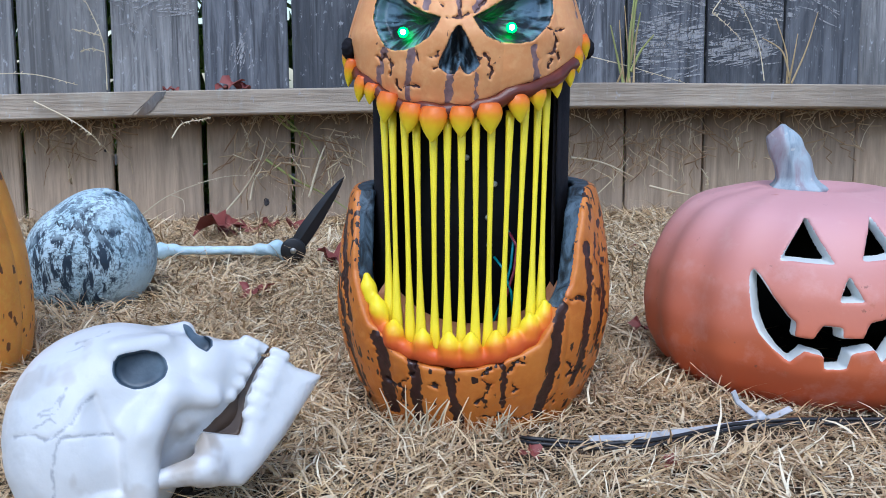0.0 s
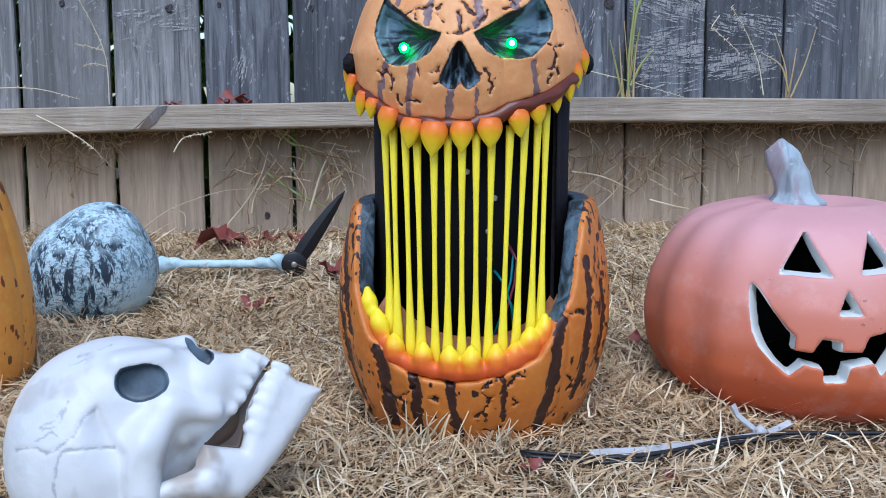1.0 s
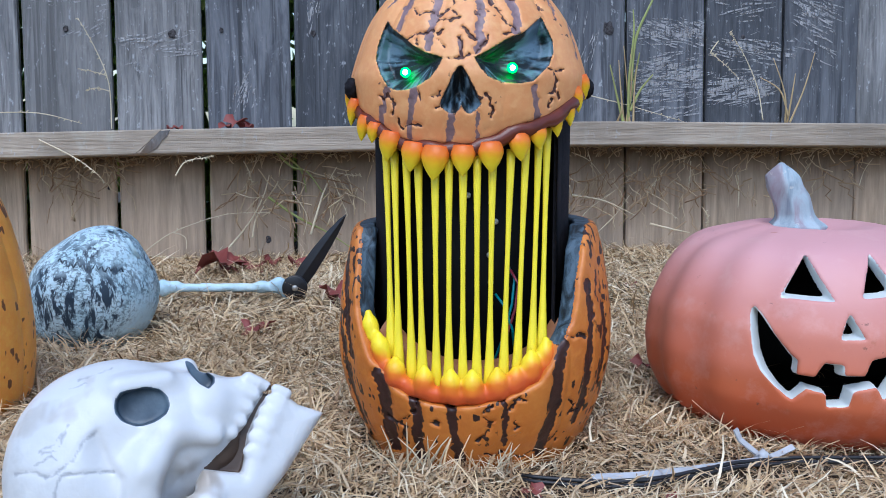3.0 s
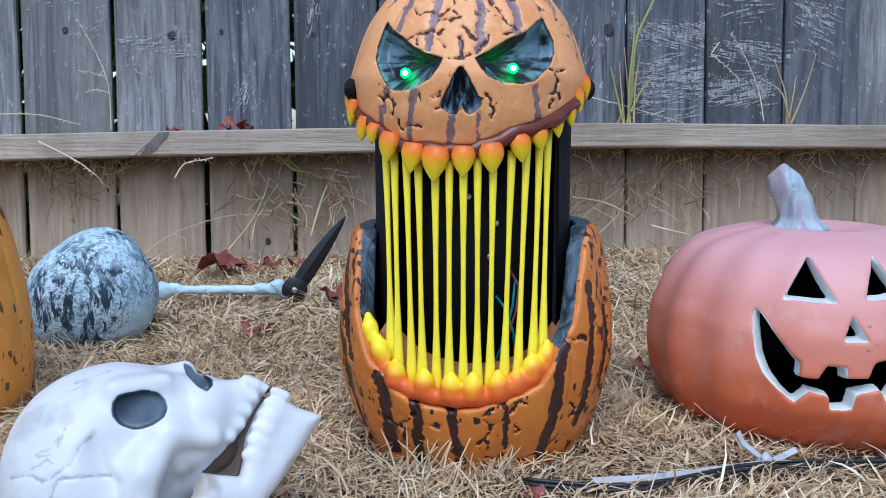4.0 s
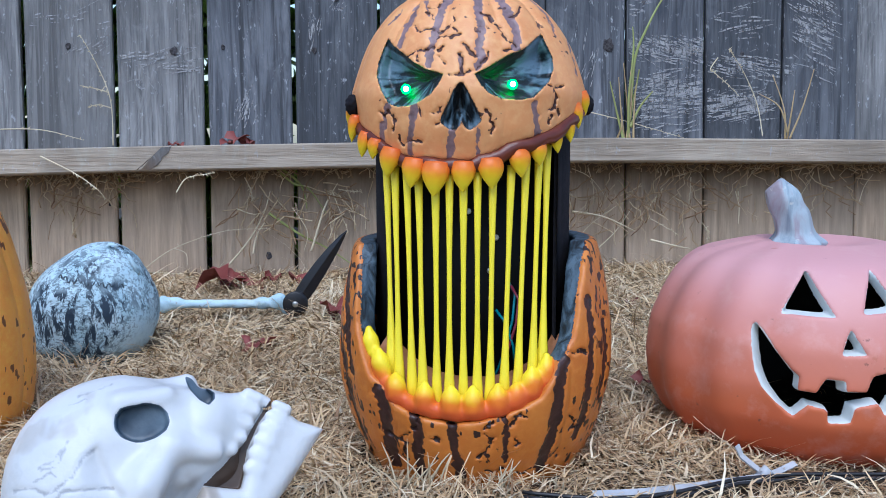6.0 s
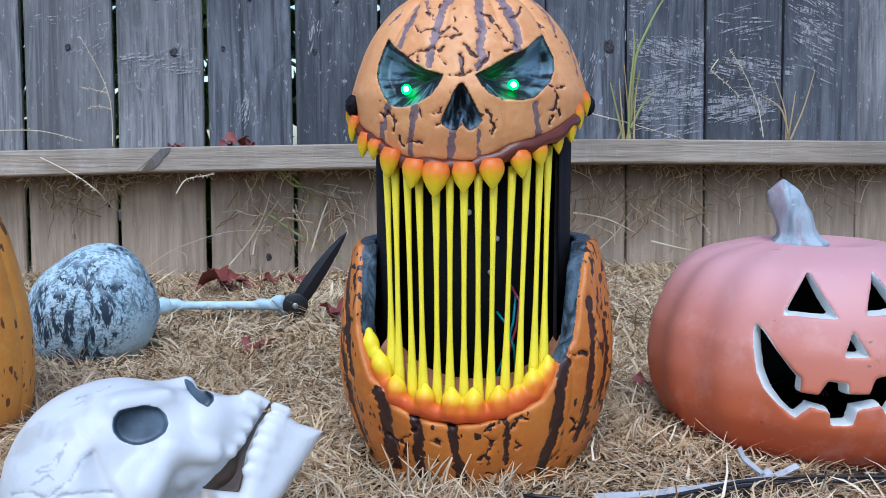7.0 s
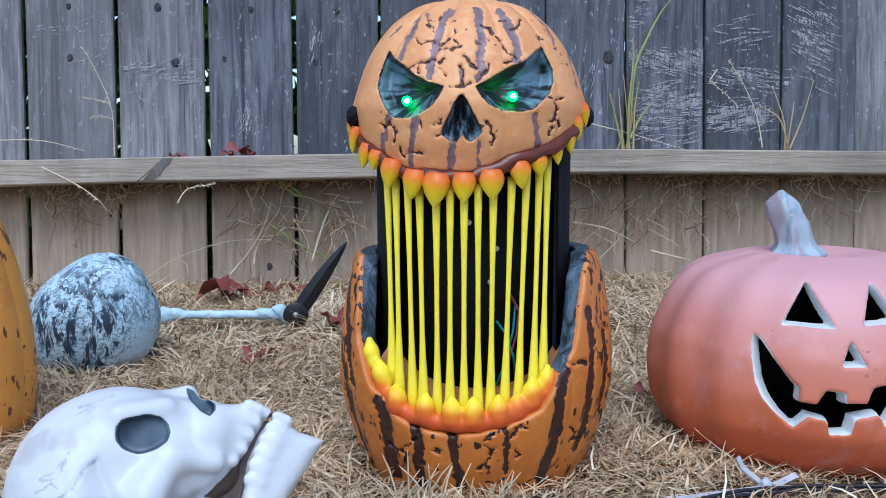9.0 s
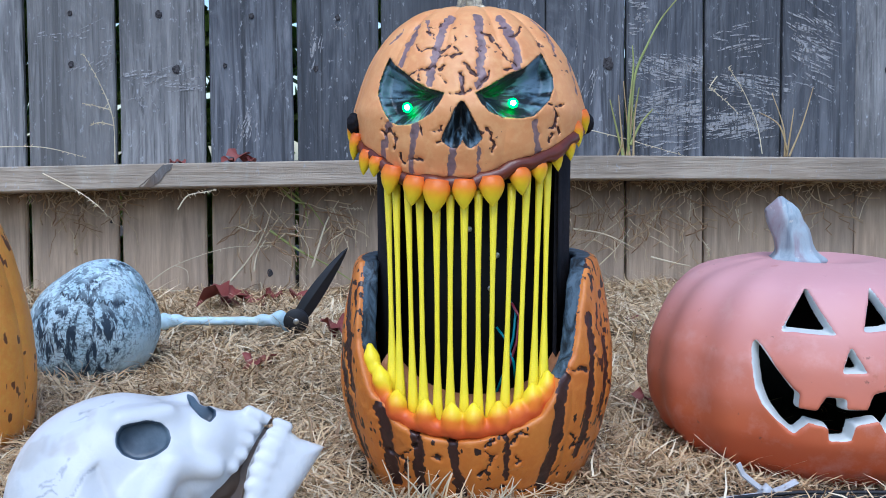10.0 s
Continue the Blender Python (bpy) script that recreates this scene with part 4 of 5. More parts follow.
# strands stretched between the rows: top x and z, bottom x and z
for xt, zt, xb, zb in ((-59, 207, -55, 86), (-53, 204, -50, 75), (-45, 207, -41, 69), (-37, 198, -34, 69), (-26, 193, -25, 63), (-17, 202, -17, 66), (-8, 196, -8, 62), (1, 204, 1, 65), (11, 202, 9, 65), (23, 205, 18, 68), (33, 209, 27, 70), (42, 215, 37, 79), (48, 218, 44, 86)):
    pts, rad = [], []
    yt, yb = -math.sqrt(69 ** 2 - (xt + 3) ** 2), -math.sqrt(81.5 ** 2 - xb ** 2)
    for i in range(15):
        f = i / 14
        pts.append(((xt + (xb - xt) * f) * MM, (yt + (yb - yt) * f) * MM, (zt + 8 + (zb - 11 - zt - 8) * f) * MM))
        rad.append((1.65 + 1.3 * max(0, (0.4 - f) / 0.4) ** 1.2 + 2.9 * max(0, (f - 0.58) / 0.42) ** 1.7) * MM)
    part("strand", mesh_of("strand", *tube(pts, rad, 10, 0.6), M_STRAND), ROBOT, "stretched yellow rubber strand")


def inner_ledge():
    """The tan inside of the mouth, a band that rises towards its corners."""
    V, Fc = [], []
    N = 40
    for i in range(N + 1):
        a = -1.02 + 2.04 * i / N
        z = 74 + 26 * (abs(a) / 1.02) ** 2.2
        V += [(r * math.sin(a) * MM, -r * math.cos(a) * MM, (z + dz) * MM) for r, dz in ((66, 0), (72, -7), (84, -22), (84, -28), (66, -28))]
    for i in range(N):
        for k in range(5):
            j = (k + 1) % 5
            Fc.append((5 * i + k, 5 * i + 5 + k, 5 * i + 5 + j, 5 * i + j))
    Fc += [(4, 3, 2, 1, 0), tuple(5 * N + k for k in range(5))]
    return mesh_of("inner_ledge", V, Fc, M_TAN)


part("inner_ledge", inner_ledge(), ROBOT, "tan plastic ledge inside the mouth")


def channel(r, t, opening, z0, z1, slope, mat):
    """An upright tube with an open front."""
    N = 48
    V, Fc = [], []
    for z, top in ((z0, 0), (z1, 1)):
        for rr in (r, r - t):
            for i in range(N + 1):
                a = opening + (2 * math.pi - 2 * opening) * i / N
                V.append((rr * math.sin(a) * MM, -rr * math.cos(a) * MM, z * MM))
    n = N + 1
    for i in range(N):
        for p, q in ((0, 2), (3, 1), (2, 3), (1, 0)):
            Fc.append((p * n + i, p * n + i + 1, q * n + i + 1, q * n + i))
    for i in (0, N):
        Fc.append((i, n + i, 3 * n + i, 2 * n + i))
    return mesh_of("channel", V, Fc, mat)


ch = part("sleeve", channel(69, 3, 0.95, 30, 262, 0, M_BLACK), ROBOT, "black cloth sleeve with an open front")
back = part("back_plate", mesh_of("back_plate", *lathe([(0.062, 0.035), (0.062, 0.24)], 32), M_INNER), ROBOT, "black plastic core")
back.location = (0, 0.028, 0)
for x, z in ((-4, 181), (11, 140), (12, 121), (12, 176), (15, 163)):
    s = part("screw", mesh_of("screw", *lathe([(0.0018, 0), (0.0022, 0.0006), (0.0018, 0.0012), (0.0006, 0.0009)], 12), M_STEEL), ROBOT)
    s.matrix_basis = pose(x * MM, -0.0345, z * MM, 90, 0, 0)
for pts, m in (([(12, -46, 62), (20, -48, 85), (26, -46, 108), (28, -40, 125), (24, -34, 132)], M_WIRE), ([(28, -46, 75), (26, -52, 92), (20, -48, 108), (15, -42, 114)], M_WIRE), ([(14, -46, 62), (22, -52, 86), (28, -50, 106), (30, -46, 122), (25, -42, 131)], M_WIRE_RED)):
    V3, F3 = tube([tuple(c * MM for c in p) for p in pts], [0.0009] * len(pts), 8)
    part("wire", mesh_of("wire", V3, F3, m), ROBOT)
for x, z, y in ((-44.7, 261.4, -60), (22.6, 263.8, -68)):
    led = part("eye_lamp", mesh_of("eye_lamp", *lathe([(0.0022, 0), (0.0031, 0.0016), (0.0033, 0.004), (0.0026, 0.0062), (0.0010, 0.0072)], 16), M_LED), ROBOT, "lit green lamp")
    part("lamp_core", mesh_of("lamp_core", *lathe([(0.0012, 0.0060), (0.0019, 0.0066), (0.0016, 0.0076), (0.0005, 0.0081)], 12), M_CORE), led, "white-hot centre")
    led.matrix_basis = pose(x * MM, y * MM, z * MM, 90, 0, 0)
for x in (-83, 77):
    Vb, Qb = nets(lambda X, Y, Z: ball(X, Y, Z, (0, 0, 0), (5, 7, 7)) + 0.6 * np.sin(X * 0.9 + Y) * np.cos(Z), (-9, -11, -11), (9, 11, 11), 1.0)
    hook = part("side_cap", mesh_of("side_cap", Vb * MM, Qb, M_BLACK), ROBOT, "black cap at the jaw joint")
    hook.location = (x * MM, -0.022, 0.253)


def gold_stem(X, Y, Z):
    d = rod(X, Y, Z, (0, 0, 326), (-1, 2, 350), 8, 7)
    d = smin(d, ball(X, Y, Z, (0, 0, 327), (21, 21, 6)), 5)
    a = np.arctan2(X, Y)
    return d + 1.5 * np.cos(7 * a + Z * 0.1) + 0.8 * np.cos(15 * a)


Vs, Qs = nets(gold_stem, (-24, -24, 314), (24, 24, 358), 1.2)
part("stem", mesh_of("stem", (Vs + [-3, 0, 0]) * MM, Qs, M_GOLD), ROBOT, "cream and brown ridged stem")

# ---------------------------------------------------------------- terracotta jack-o'-lantern
CLAY_Z = [-4, 0, 8, 20, 42, 66, 94, 115, 129, 141, 149, 156]
CLAY_R = [62, 80, 95, 110, 121.5, 124.5, 121.5, 113, 104.5, 93, 78, 40]
EYE1 = [(-4.9, 143.3), (15.7, 114.7), (-19.1, 115.3)]
EYE2 = [(35.2, 144.6), (54.9, 119.3), (31.8, 117.0)]
NOSE2 = [(24.6, 108.2), (35.4, 92.1), (20.0, 91.5)]
MOUTH = [(-36.4, 108.7), (-30.7, 102.9), (-20.0, 90.4), (-9.3, 79.3), (-5.3, 76.4), (-5.7, 67.0), (5.5, 66.3), (10.9, 75.7), (22.9, 75.1), (23.4, 68.1), (35.8, 68.7), (39.0, 79.0), (48.3, 81.7), (57.6, 92.9), (64.5, 104.7), (63.8, 90.9), (59.1, 72.7), (48.0, 51.3), (43.1, 61.2), (29.2, 57.9), (27.3, 47.1), (13.7, 46.0), (12.8, 55.1), (0.9, 57.5), (-8.0, 48.3), (-18.4, 56.0), (-28.1, 66.5), (-33.6, 77.0), (-36.8, 91.9), (-38.1, 102.6)]


def clay_cut(X, Y, Z):
    R = curve(Z, CLAY_Z, CLAY_R)
    deep = Y + np.sqrt(np.maximum(R * R - X * X, 100))
    U, V = X + deep * np.clip(0.38 + 0.018 * X, -0.28, 0.38), Z + deep * 0.02
    d = np.full(X.shape, 1e9)
    for poly in (EYE1, EYE2, NOSE2, MOUTH):
        d = np.minimum(d, polygon(U, V, poly))
    return d + 0.13 * np.clip(deep, 0, 20)


def clay_field(X, Y, Z):
    r = np.hypot(X, Y)
    a = np.arctan2(X, -Y)
    rib = 1.5 * np.cos(15 * a + 0.4) * step(0.35, -0.75, a) + 0.5 * np.cos(15 * a + 0.4)
    top = 156 - 10 * np.exp(-(r / 28) ** 2)
    R = curve(Z, CLAY_Z, CLAY_R)
    out = (r - R - rib) * np.where(Z > 120, 0.75, 0.92)
    out = smax(out, (Z - top) * 0.8, 6)
    inner = smax((r - R + 14) * 0.9, Z - 142, 6)
    out = np.maximum(out, -inner)
    out = smax(out, -Z, 5)
    m = (Y < -55) & (np.abs(out) < 30)
    out[m] = smax(out[m], -clay_cut(X[m], Y[m], Z[m]), 1.0)
    return out


jack = thing("jack_o_lantern", pose(0.863, -0.8607, -0.002, 0, 0, -29.8), "terracotta-orange jack-o'-lantern, sky's pink sheen painted on top, white cut-out face edges", "pumpkin")


def make_jack():
    V, Q = nets(clay_field, (-130, -130, -3), (130, 130, 162), 1.5)
    r = np.hypot(V[:, 0], V[:, 1])
    prof = curve(V[:, 2], CLAY_Z, CLAY_R)
    cutd = np.where(V[:, 1] < -55, clay_cut(V[:, 0], V[:, 1], V[:, 2]), 9)
    face = step(2.4, 0.6, np.abs(cutd)) * step(0.6, 1.8, prof - r) * (prof - r < 15.5)
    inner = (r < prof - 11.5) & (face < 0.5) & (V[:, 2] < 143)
    # height up the body drives the painted sky pink
    sky_tint = V[:, 2] / 150
    return part("body", mesh_of("body", V * MM, Q, M_CLAY, paint=face, inner=inner, sky_tint=sky_tint), jack)


make_jack()


def jack_stem(X, Y, Z):
    d = rod(X, Y, Z, (-13.5, 0, 150), (-17.5, -1, 171), 16, 12.5)
    d = smin(d, rod(X, Y, Z, (-17.5, -1, 171), (-24, -3, 184), 12.5, 12), 5)
    d = smin(d, rod(X, Y, Z, (-24, -3, 184), (-31, -4, 194), 12, 9), 5)
    d = smin(d, ball(X, Y, Z, (-13.5, 0, 152), (20, 20, 5)), 6)
    a = np.arctan2(X + 13.5 + np.clip(Z - 158, 0, 50) * 0.42, Y)
    d = d + 1.3 * np.abs(np.cos(3.5 * a + 0.02 * Z)) - 0.8
    # cut off slanting at the top
    return smax(d, (Z - 194) * 0.72 - (X + 36) * 0.7, 2.0)


Vs, Qs = nets(jack_stem, (-50, -28, 146), (18, 28, 210), 1.2)
part("stem", mesh_of("stem", Vs * MM, Qs, M_STEMTOP), jack, "curved grey-violet stem")

# ---------------------------------------------------------------- closed orange pumpkin at the edge
side_pumpkin = thing("orange_pumpkin", pose(0.148, -0.765, 0, 0, 0, 20), "round orange pumpkin pitted with brown marks", "pumpkin")
SIDE_Z = [-5, 0, 10, 39, 63, 97, 126, 155, 180, 198, 212]
SIDE_R = [80, 88, 95.5, 99.5, 100, 97.5, 92, 85, 76, 52, 18]


def side_field(X, Y, Z):
    out = (np.hypot(X, Y) - curve(Z, SIDE_Z, SIDE_R) - ribs(X, Y, 14, 2.2)) * np.where(Z > 150, 0.7, 0.9)
    return np.maximum(out, -Z)


Vs, Qs = nets(side_field, (-112, -112, -3), (112, 112, 216), 1.6)
pits = step(0.66, 0.70, vnoise(Vs * [1, 1, 0.45], 2.8)) * step(0.50, 0.62, vnoise(Vs + 30, 14))
part("body", mesh_of("body", Vs * MM, Qs, M_SIDE, paint=0 * pits, wash=pits), side_pumpkin)
V3, F3 = tube([(0, 0, 0.206), (0.002, 0, 0.222), (0.008, 0, 0.236)], [0.014, 0.010, 0.009], 10)
part("stem", mesh_of("stem", V3, F3, M_STEMTOP), side_pumpkin)

# ---------------------------------------------------------------- white plastic skull
JAW = [(59, 27), (70, 18), (84, 12), (76, 2), (61, -17), (45, -33), (36, -40), (14, -37), (14, -17), (18, -10.5), (37, -14.5), (43, 5), (50, 18)]
MAXILLA = [(-3, 40), (10, 40), (27, 35), (45, 36), (54.5, 29.5), (46.5, 18.5), (39.5, 8), (34, 3), (22, -6), (8, -12), (-8, 0), (-14, 25)]
SKULL_CRACKS = [(1.6, [(-68.5, -2.7), (-64.9, -2.4), (-58.8, -3.1), (-54.0, -5.8), (-46.4, -2.7), (-41.2, 2.0), (-37.1, 9.6), (-31.9, 12.3)]), (1.6, [(-51.3, -32.3), (-50.8, -19.3), (-49.2, -9.0), (-46.5, -5.4), (-36.5, -5.8), (-23.9, -6.8)]),
                (1.0, [(-56.5, 6.4), (-49.7, 9.6), (-43.1, 17.0), (-48.5, 6.8), (-54.8, 5.4)]), (1.0, [(-59.2, 0.1), (-51.1, 3.9), (-48.7, 2.1)]), (0.8, [(-40, 40), (-30, 42), (-24, 44)]), (0.8, [(-44, 36), (-32, 38)])]
UPPER_T = [(52, 30.3, 3.4), (47.5, 32.4, 3.8), (45, 25.9, 4.0), (41, 19.3, 4.0), (37, 12.8, 4.0), (32, 7.3, 4.0)]
LOWER_T = [(59.7, 26, 3.3), (56.2, 20.4, 3.8), (52.6, 14.5, 4.0), (49.1, 8.4, 4.0), (46, 2, 4.0), (43.2, -5, 4.0)]


SKULL_EYE = [(-21.7, 27.1), (-19.4, 31.0), (-11.5, 31.1), (-7.4, 32.4), (-0.8, 31.3), (2.2, 27.6), (2.7, 23.4), (0.6, 19.4), (-4.3, 16.5), (-9.7, 14.6), (-13.7, 14.7), (-18.8, 17.2), (-21.7, 21.6)]
SKULL_NOSE = [(12.8, 46.5), (19.4, 42.4), (25.8, 35.6), (25.6, 33.0), (22.9, 30.3), (18.8, 33.0), (14.9, 38.4)]
TEMPLE = [(-30, 15), (-25, 1.5), (-18.5, -10), (-19.5, -36), (-48, -36), (-49, -8), (-38, 8)]


def sockets(X, W, Z):
    """The near eye socket and the nose opening, as cavities."""
    oval = (np.hypot((X + 9.6 + 0.12 * (Z - 23)) / 12.2, (Z - 23.2) / 8.9) - 1) * 9
    eye = smax(0.5 * polygon(X, Z, SKULL_EYE) + 0.5 * oval, 25.5 + 0.22 * (X + 10) - W, 2)
    return np.minimum(eye, smax(polygon(X, Z, SKULL_NOSE), 6.5 - W, 1.5))


def skull_field(X, Y, Z, jaw=False):
    W = -Y
    d = ball(X, W, Z, (-33, -4, -7), (45, 42, 55))
    d = smin(d, ball(X, W, Z, (-18, 4, 22), (30, 30, 27)), 10)
    d = smin(d, rod(X, W, Z, (0, 5, 17), (18, 8, 20), 25, 20), 10)
    d = smin(d, rod(X, W, Z, (-4, 0, 36), (13, 2, 43), 9, 5.5), 6)
    # the skull's base, back from the cheek
    d = smin(d, rod(X, W, Z, (2, -2, -4), (24, -2, 2), 24, 17), 6)
    # brow and cheek bone
    d = smin(d, rod(X, W, Z, (-20, 30, 34), (2, 26, 36), 4, 4), 7)
    d = smin(d, rod(X, W, Z, (3, 31, 10), (-9, 34, -6), 7, 8), 9)
    d = smin(d, rod(X, W, Z, (-9, 33, -8), (-12, 32, -42), 8.5, 7), 10)
    d = smin(d, rod(X, W, Z, (2, 31, 10), (24, 24, 6), 6, 5), 6)
    # hollows: temple, below the cheek, the eye and the nose
    d = smax(d, -ball(X, W, Z, (-25, 50, 2), (9, 13, 15)), 8)
    d = smax(d, -ball(X, W, Z, (13, 36, -21), (14, 20, 17)), 6)
    mx = X > -25
    Xm, Wm, Zm = X[mx], W[mx], Z[mx]
    u = smax(polygon(Xm, Zm, MAXILLA), np.abs(Wm - 2) - (26 - 0.26 * Xm), 10)
    d[mx] = smin(d[mx], u, 4)
    d = smax(d, -sockets(X, W, Z), 1.2)
    d = d + 2.6 * step(1.5, -4, polygon(X, Z, TEMPLE)) * step(-46, -24, X) * (W > 5)
    for x, z, r in UPPER_T:
        w = 25 - 0.26 * x
        d = smin(d, rod(X, W, Z, (x - 3.5, w, z + 1.5), (x + 1.5, w, z - 1.0), r * 0.93, r * 0.86), 1.5)
    near = W > 2
    d[near] = d[near] + 0.55 * step(1.2, -0.8, lines(X[near], Z[near], SKULL_CRACKS[:2]))
    if not jaw:
        return d
    # the lower jaw
    d = np.full(X.shape, 50.0)
    m = X > -20
    Xm, Wm, Zm = X[m], W[m], Z[m]
    flat = polygon(Xm, Zm, JAW)
    half = 30 - 0.30 * np.clip(Xm - 20, 0, 70)
    j = smax(flat, np.abs(Wm - 2) - half, 9)
    j = smin(j, rod(Xm, Wm, Zm, (-7, 31, -31), (20, 29, -28), 4.2, 8), 5)
    for x, z, r in LOWER_T:
        w = 27 - 0.30 * (x - 20)
        j = smin(j, rod(Xm, Wm, Zm, (x - 1.5, w + 0.5, z + 1.0), (x + 3.5, w + 0.5, z - 2), r * 0.84, r * 0.9), 1.6)
    d[m] = np.minimum(d[m], j)
    # the inside of the mouth, seen between the rows of teeth
    back = smax(polygon(Xm, Zm, [(56, 25), (60, 18), (46, -8), (38, -20), (16, -16), (26, 4), (40, 20), (48, 27)]), np.abs(Wm - 1) - 7, 2)
    d[m] = np.minimum(d[m], back)
    return d


skull = thing("skull", pose(0.4040, -1.0415, 0.0581, -20, 0, 11.2), "white plastic skull lying on its back on dry grass", "skull")


def skull_part(name, lo, hi, jaw):
    V, Q = nets(lambda X, Y, Z: skull_field(X, Y, Z, jaw), lo, hi, 1.05)
    V = V + ((fbm(V, 9, 2) - 0.5) * 0.7)[:, None]
    X, W, Z = V[:, 0], -V[:, 1], V[:, 2]
    eye = sockets(X, W, Z)
    wash = strokes_mask(V, SKULL_CRACKS, 0.35, 0.9, -2) * 0.7
    wash = np.maximum(wash, 0.25 * step(0.62, 0.75, fbm(V, 16, 3)))
    # browner in the hollow below the cheek, with dirt in scattered patches
    brown_tint = step(7, -3, ball(X, W, Z, (13, 36, -21), (14, 20, 17))) * step(0.3, 0.65, fbm(V, 12, 3))
    brown_tint = np.maximum(brown_tint, 0.5 * step(0.58, 0.75, fbm(V + 70, 20, 4)))
    gap = step(0.8, -0.8, polygon(X, Z, [(58, 29), (49, 18.5), (42, 5), (37.5, -15), (17, -10), (30, 1), (40, 8), (47, 18.5), (55, 29.5)])) * (W < 15)
    part(name, mesh_of(name, V * MM, Q, M_BONE, paint=step(1.2, 0.2, eye), wash=wash, brown=gap, brown_tint=brown_tint), skull)


skull_part("cranium", (-82, -46, -66), (60, 46, 56), False)
skull_part("lower_jaw", (-16, -46, -48), (90, 40, 34), True)

# ---------------------------------------------------------------- pale blue head prop
def ice_field(X, Y, Z):
    d = ball(X, Y, Z, (-12, 0, 52), (66, 64, 60))
    d = smin(d, ball(X, Y, Z, (0, 0, 95), (30, 34, 26)), 22)
    d = smin(d, ball(X, Y, Z, (-20, -6, 20), (46, 44, 26)), 18)
    return d


Vs, Qs = nets(ice_field, (-84, -70, -4), (62, 70, 128), 1.9)
Vs = Vs + ((fbm(Vs, 10, 3) - 0.5) * 3.0)[:, None] * np.array([0.6, 0.6, 0.3])
wash = 0.49 + 0.8 * (fbm(Vs, 22, 3) - 0.45) + 0.42 * np.exp(-((Vs[:, 2] - 48) / 26) ** 2) * step(38, 5, Vs[:, 0]) - 0.45 * step(8, 42, Vs[:, 0]) * step(70, 20, Vs[:, 2])
ice_head = thing("painted_head", pose(0.2524, -0.5344, 0.0, 0, 0, 5), "pale blue head-shaped prop streaked with black paint", "halloween prop")
part("body", mesh_of("body", Vs * MM, Qs, M_ICE, wash=wash), ice_head)
for pts in ([(4, -14, 117), (9, -20, 122), (14, -20, 121), (14, -18, 116)], [(36, -22, 90), (33, -26, 99), (29, -27, 108), (27, -26, 112)]):
    V3, F3 = tube([tuple(c * MM for c in p) for p in pts], [0.0022, 0.0020, 0.0017, 0.0012], 8)
    part("tab", mesh_of("tab", V3, F3, M_ICE, wash=[0.0] * len(V3)), ice_head)

# a raised scribble of dark paint across the brow
scribble = []
for i in range(40):
    x, z = -38 + 62 * i / 39, 92 - 10 * i / 39 + 2.4 * math.sin(i * 1.7) + 1.2 * math.sin(i * 0.6)
    inner = 1 - ((x + 12) / 66) ** 2 - ((z - 52) / 60) ** 2
    scribble.append((x * MM, (-64 * math.sqrt(max(inner, 0.02)) - 0.8) * MM, z * MM))
part("paint_ridge", mesh_of("paint_ridge", *tube(scribble, [0.0009] * 40, 6), M_SLATE), ice_head, "thin dark scribbled line")

# ---------------------------------------------------------------- bone with a hinged blade
scythe = thing("bone_blade_prop", pose(0.2812, -0.36, 0.011) @ Matrix.Scale(0.95, 4), "pale blue plastic bone with a black blade hinged to its end", "halloween prop")


def bone_field(X, Y, Z):
    d = rod(X, Y, Z, (0, 0, 13), (150, 0, 10), 5.5, 6)
    for c, r in (((-4, 0, 17), 7), ((-3, 0, 8), 6.5), ((12, 0, 15), 6.5), ((126, -1, 13), 7), ((148, -2, 15), 10), ((160, 0, 4), 9.5), ((168, 0, 9), 10)):
        d = smin(d, ball(X, Y, Z, c, r), 8)
    return d + 0.4 * np.sin(X * 0.21) * np.cos(Z * 0.5 + X * 0.07)


Vs, Qs = nets(bone_field, (-16, -14, -8), (186, 14, 30), 1.6)
part("bone", mesh_of("bone", Vs * MM, Qs, M_ICE, wash=0.1 + 0 * Vs[:, 0]), scythe, "pale blue plastic bone")
disc = part("pivot", mesh_of("pivot", *lathe([(0.0150, 0), (0.0168, 0.001), (0.0168, 0.005), (0.0150, 0.006)], 28), M_BLADE), scythe)
disc.matrix_basis = pose(0.1704, -0.012, 0.012, 90, 0, 0)
knob = part("screw", mesh_of("screw", *lathe([(0.004, 0), (0.004, 0.001), (0.0025, 0.002)], 14), M_STEEL), scythe)
knob.matrix_basis = pose(0.1704, -0.018, 0.012, 90, 0, 0)


def blade():
    d = Vector((0.0666, 0, 0.0972)).normalized()
    s = Vector((d.z, 0, -d.x))
    V, Fc = [], []
    for f, w in ((0.0, 0.011), (0.03, 0.013), (0.06, 0.0115), (0.09, 0.008), (0.11, 0.004), (0.120, 0.0006)):
        c = Vector((0.172, -0.010, 0.010)) + d * f
        V += [tuple(c - s * w), tuple(c + Vector((0, -0.003, 0)) - s * w * 0.2), tuple(c + s * w * 0.75), tuple(c + Vector((0, 0.003, 0)))]
    for i in range(5):
        for k in range(4):
            Fc.append((4 * i + k, 4 * i + (k + 1) % 4, 4 * i + 4 + (k + 1) % 4, 4 * i + 4 + k))
    Fc += [(3, 2, 1, 0), (20, 21, 22, 23)]
    return mesh_of("blade", V, Fc, M_BLADE, smooth=False)


part("blade", blade(), scythe, "black pointed blade")

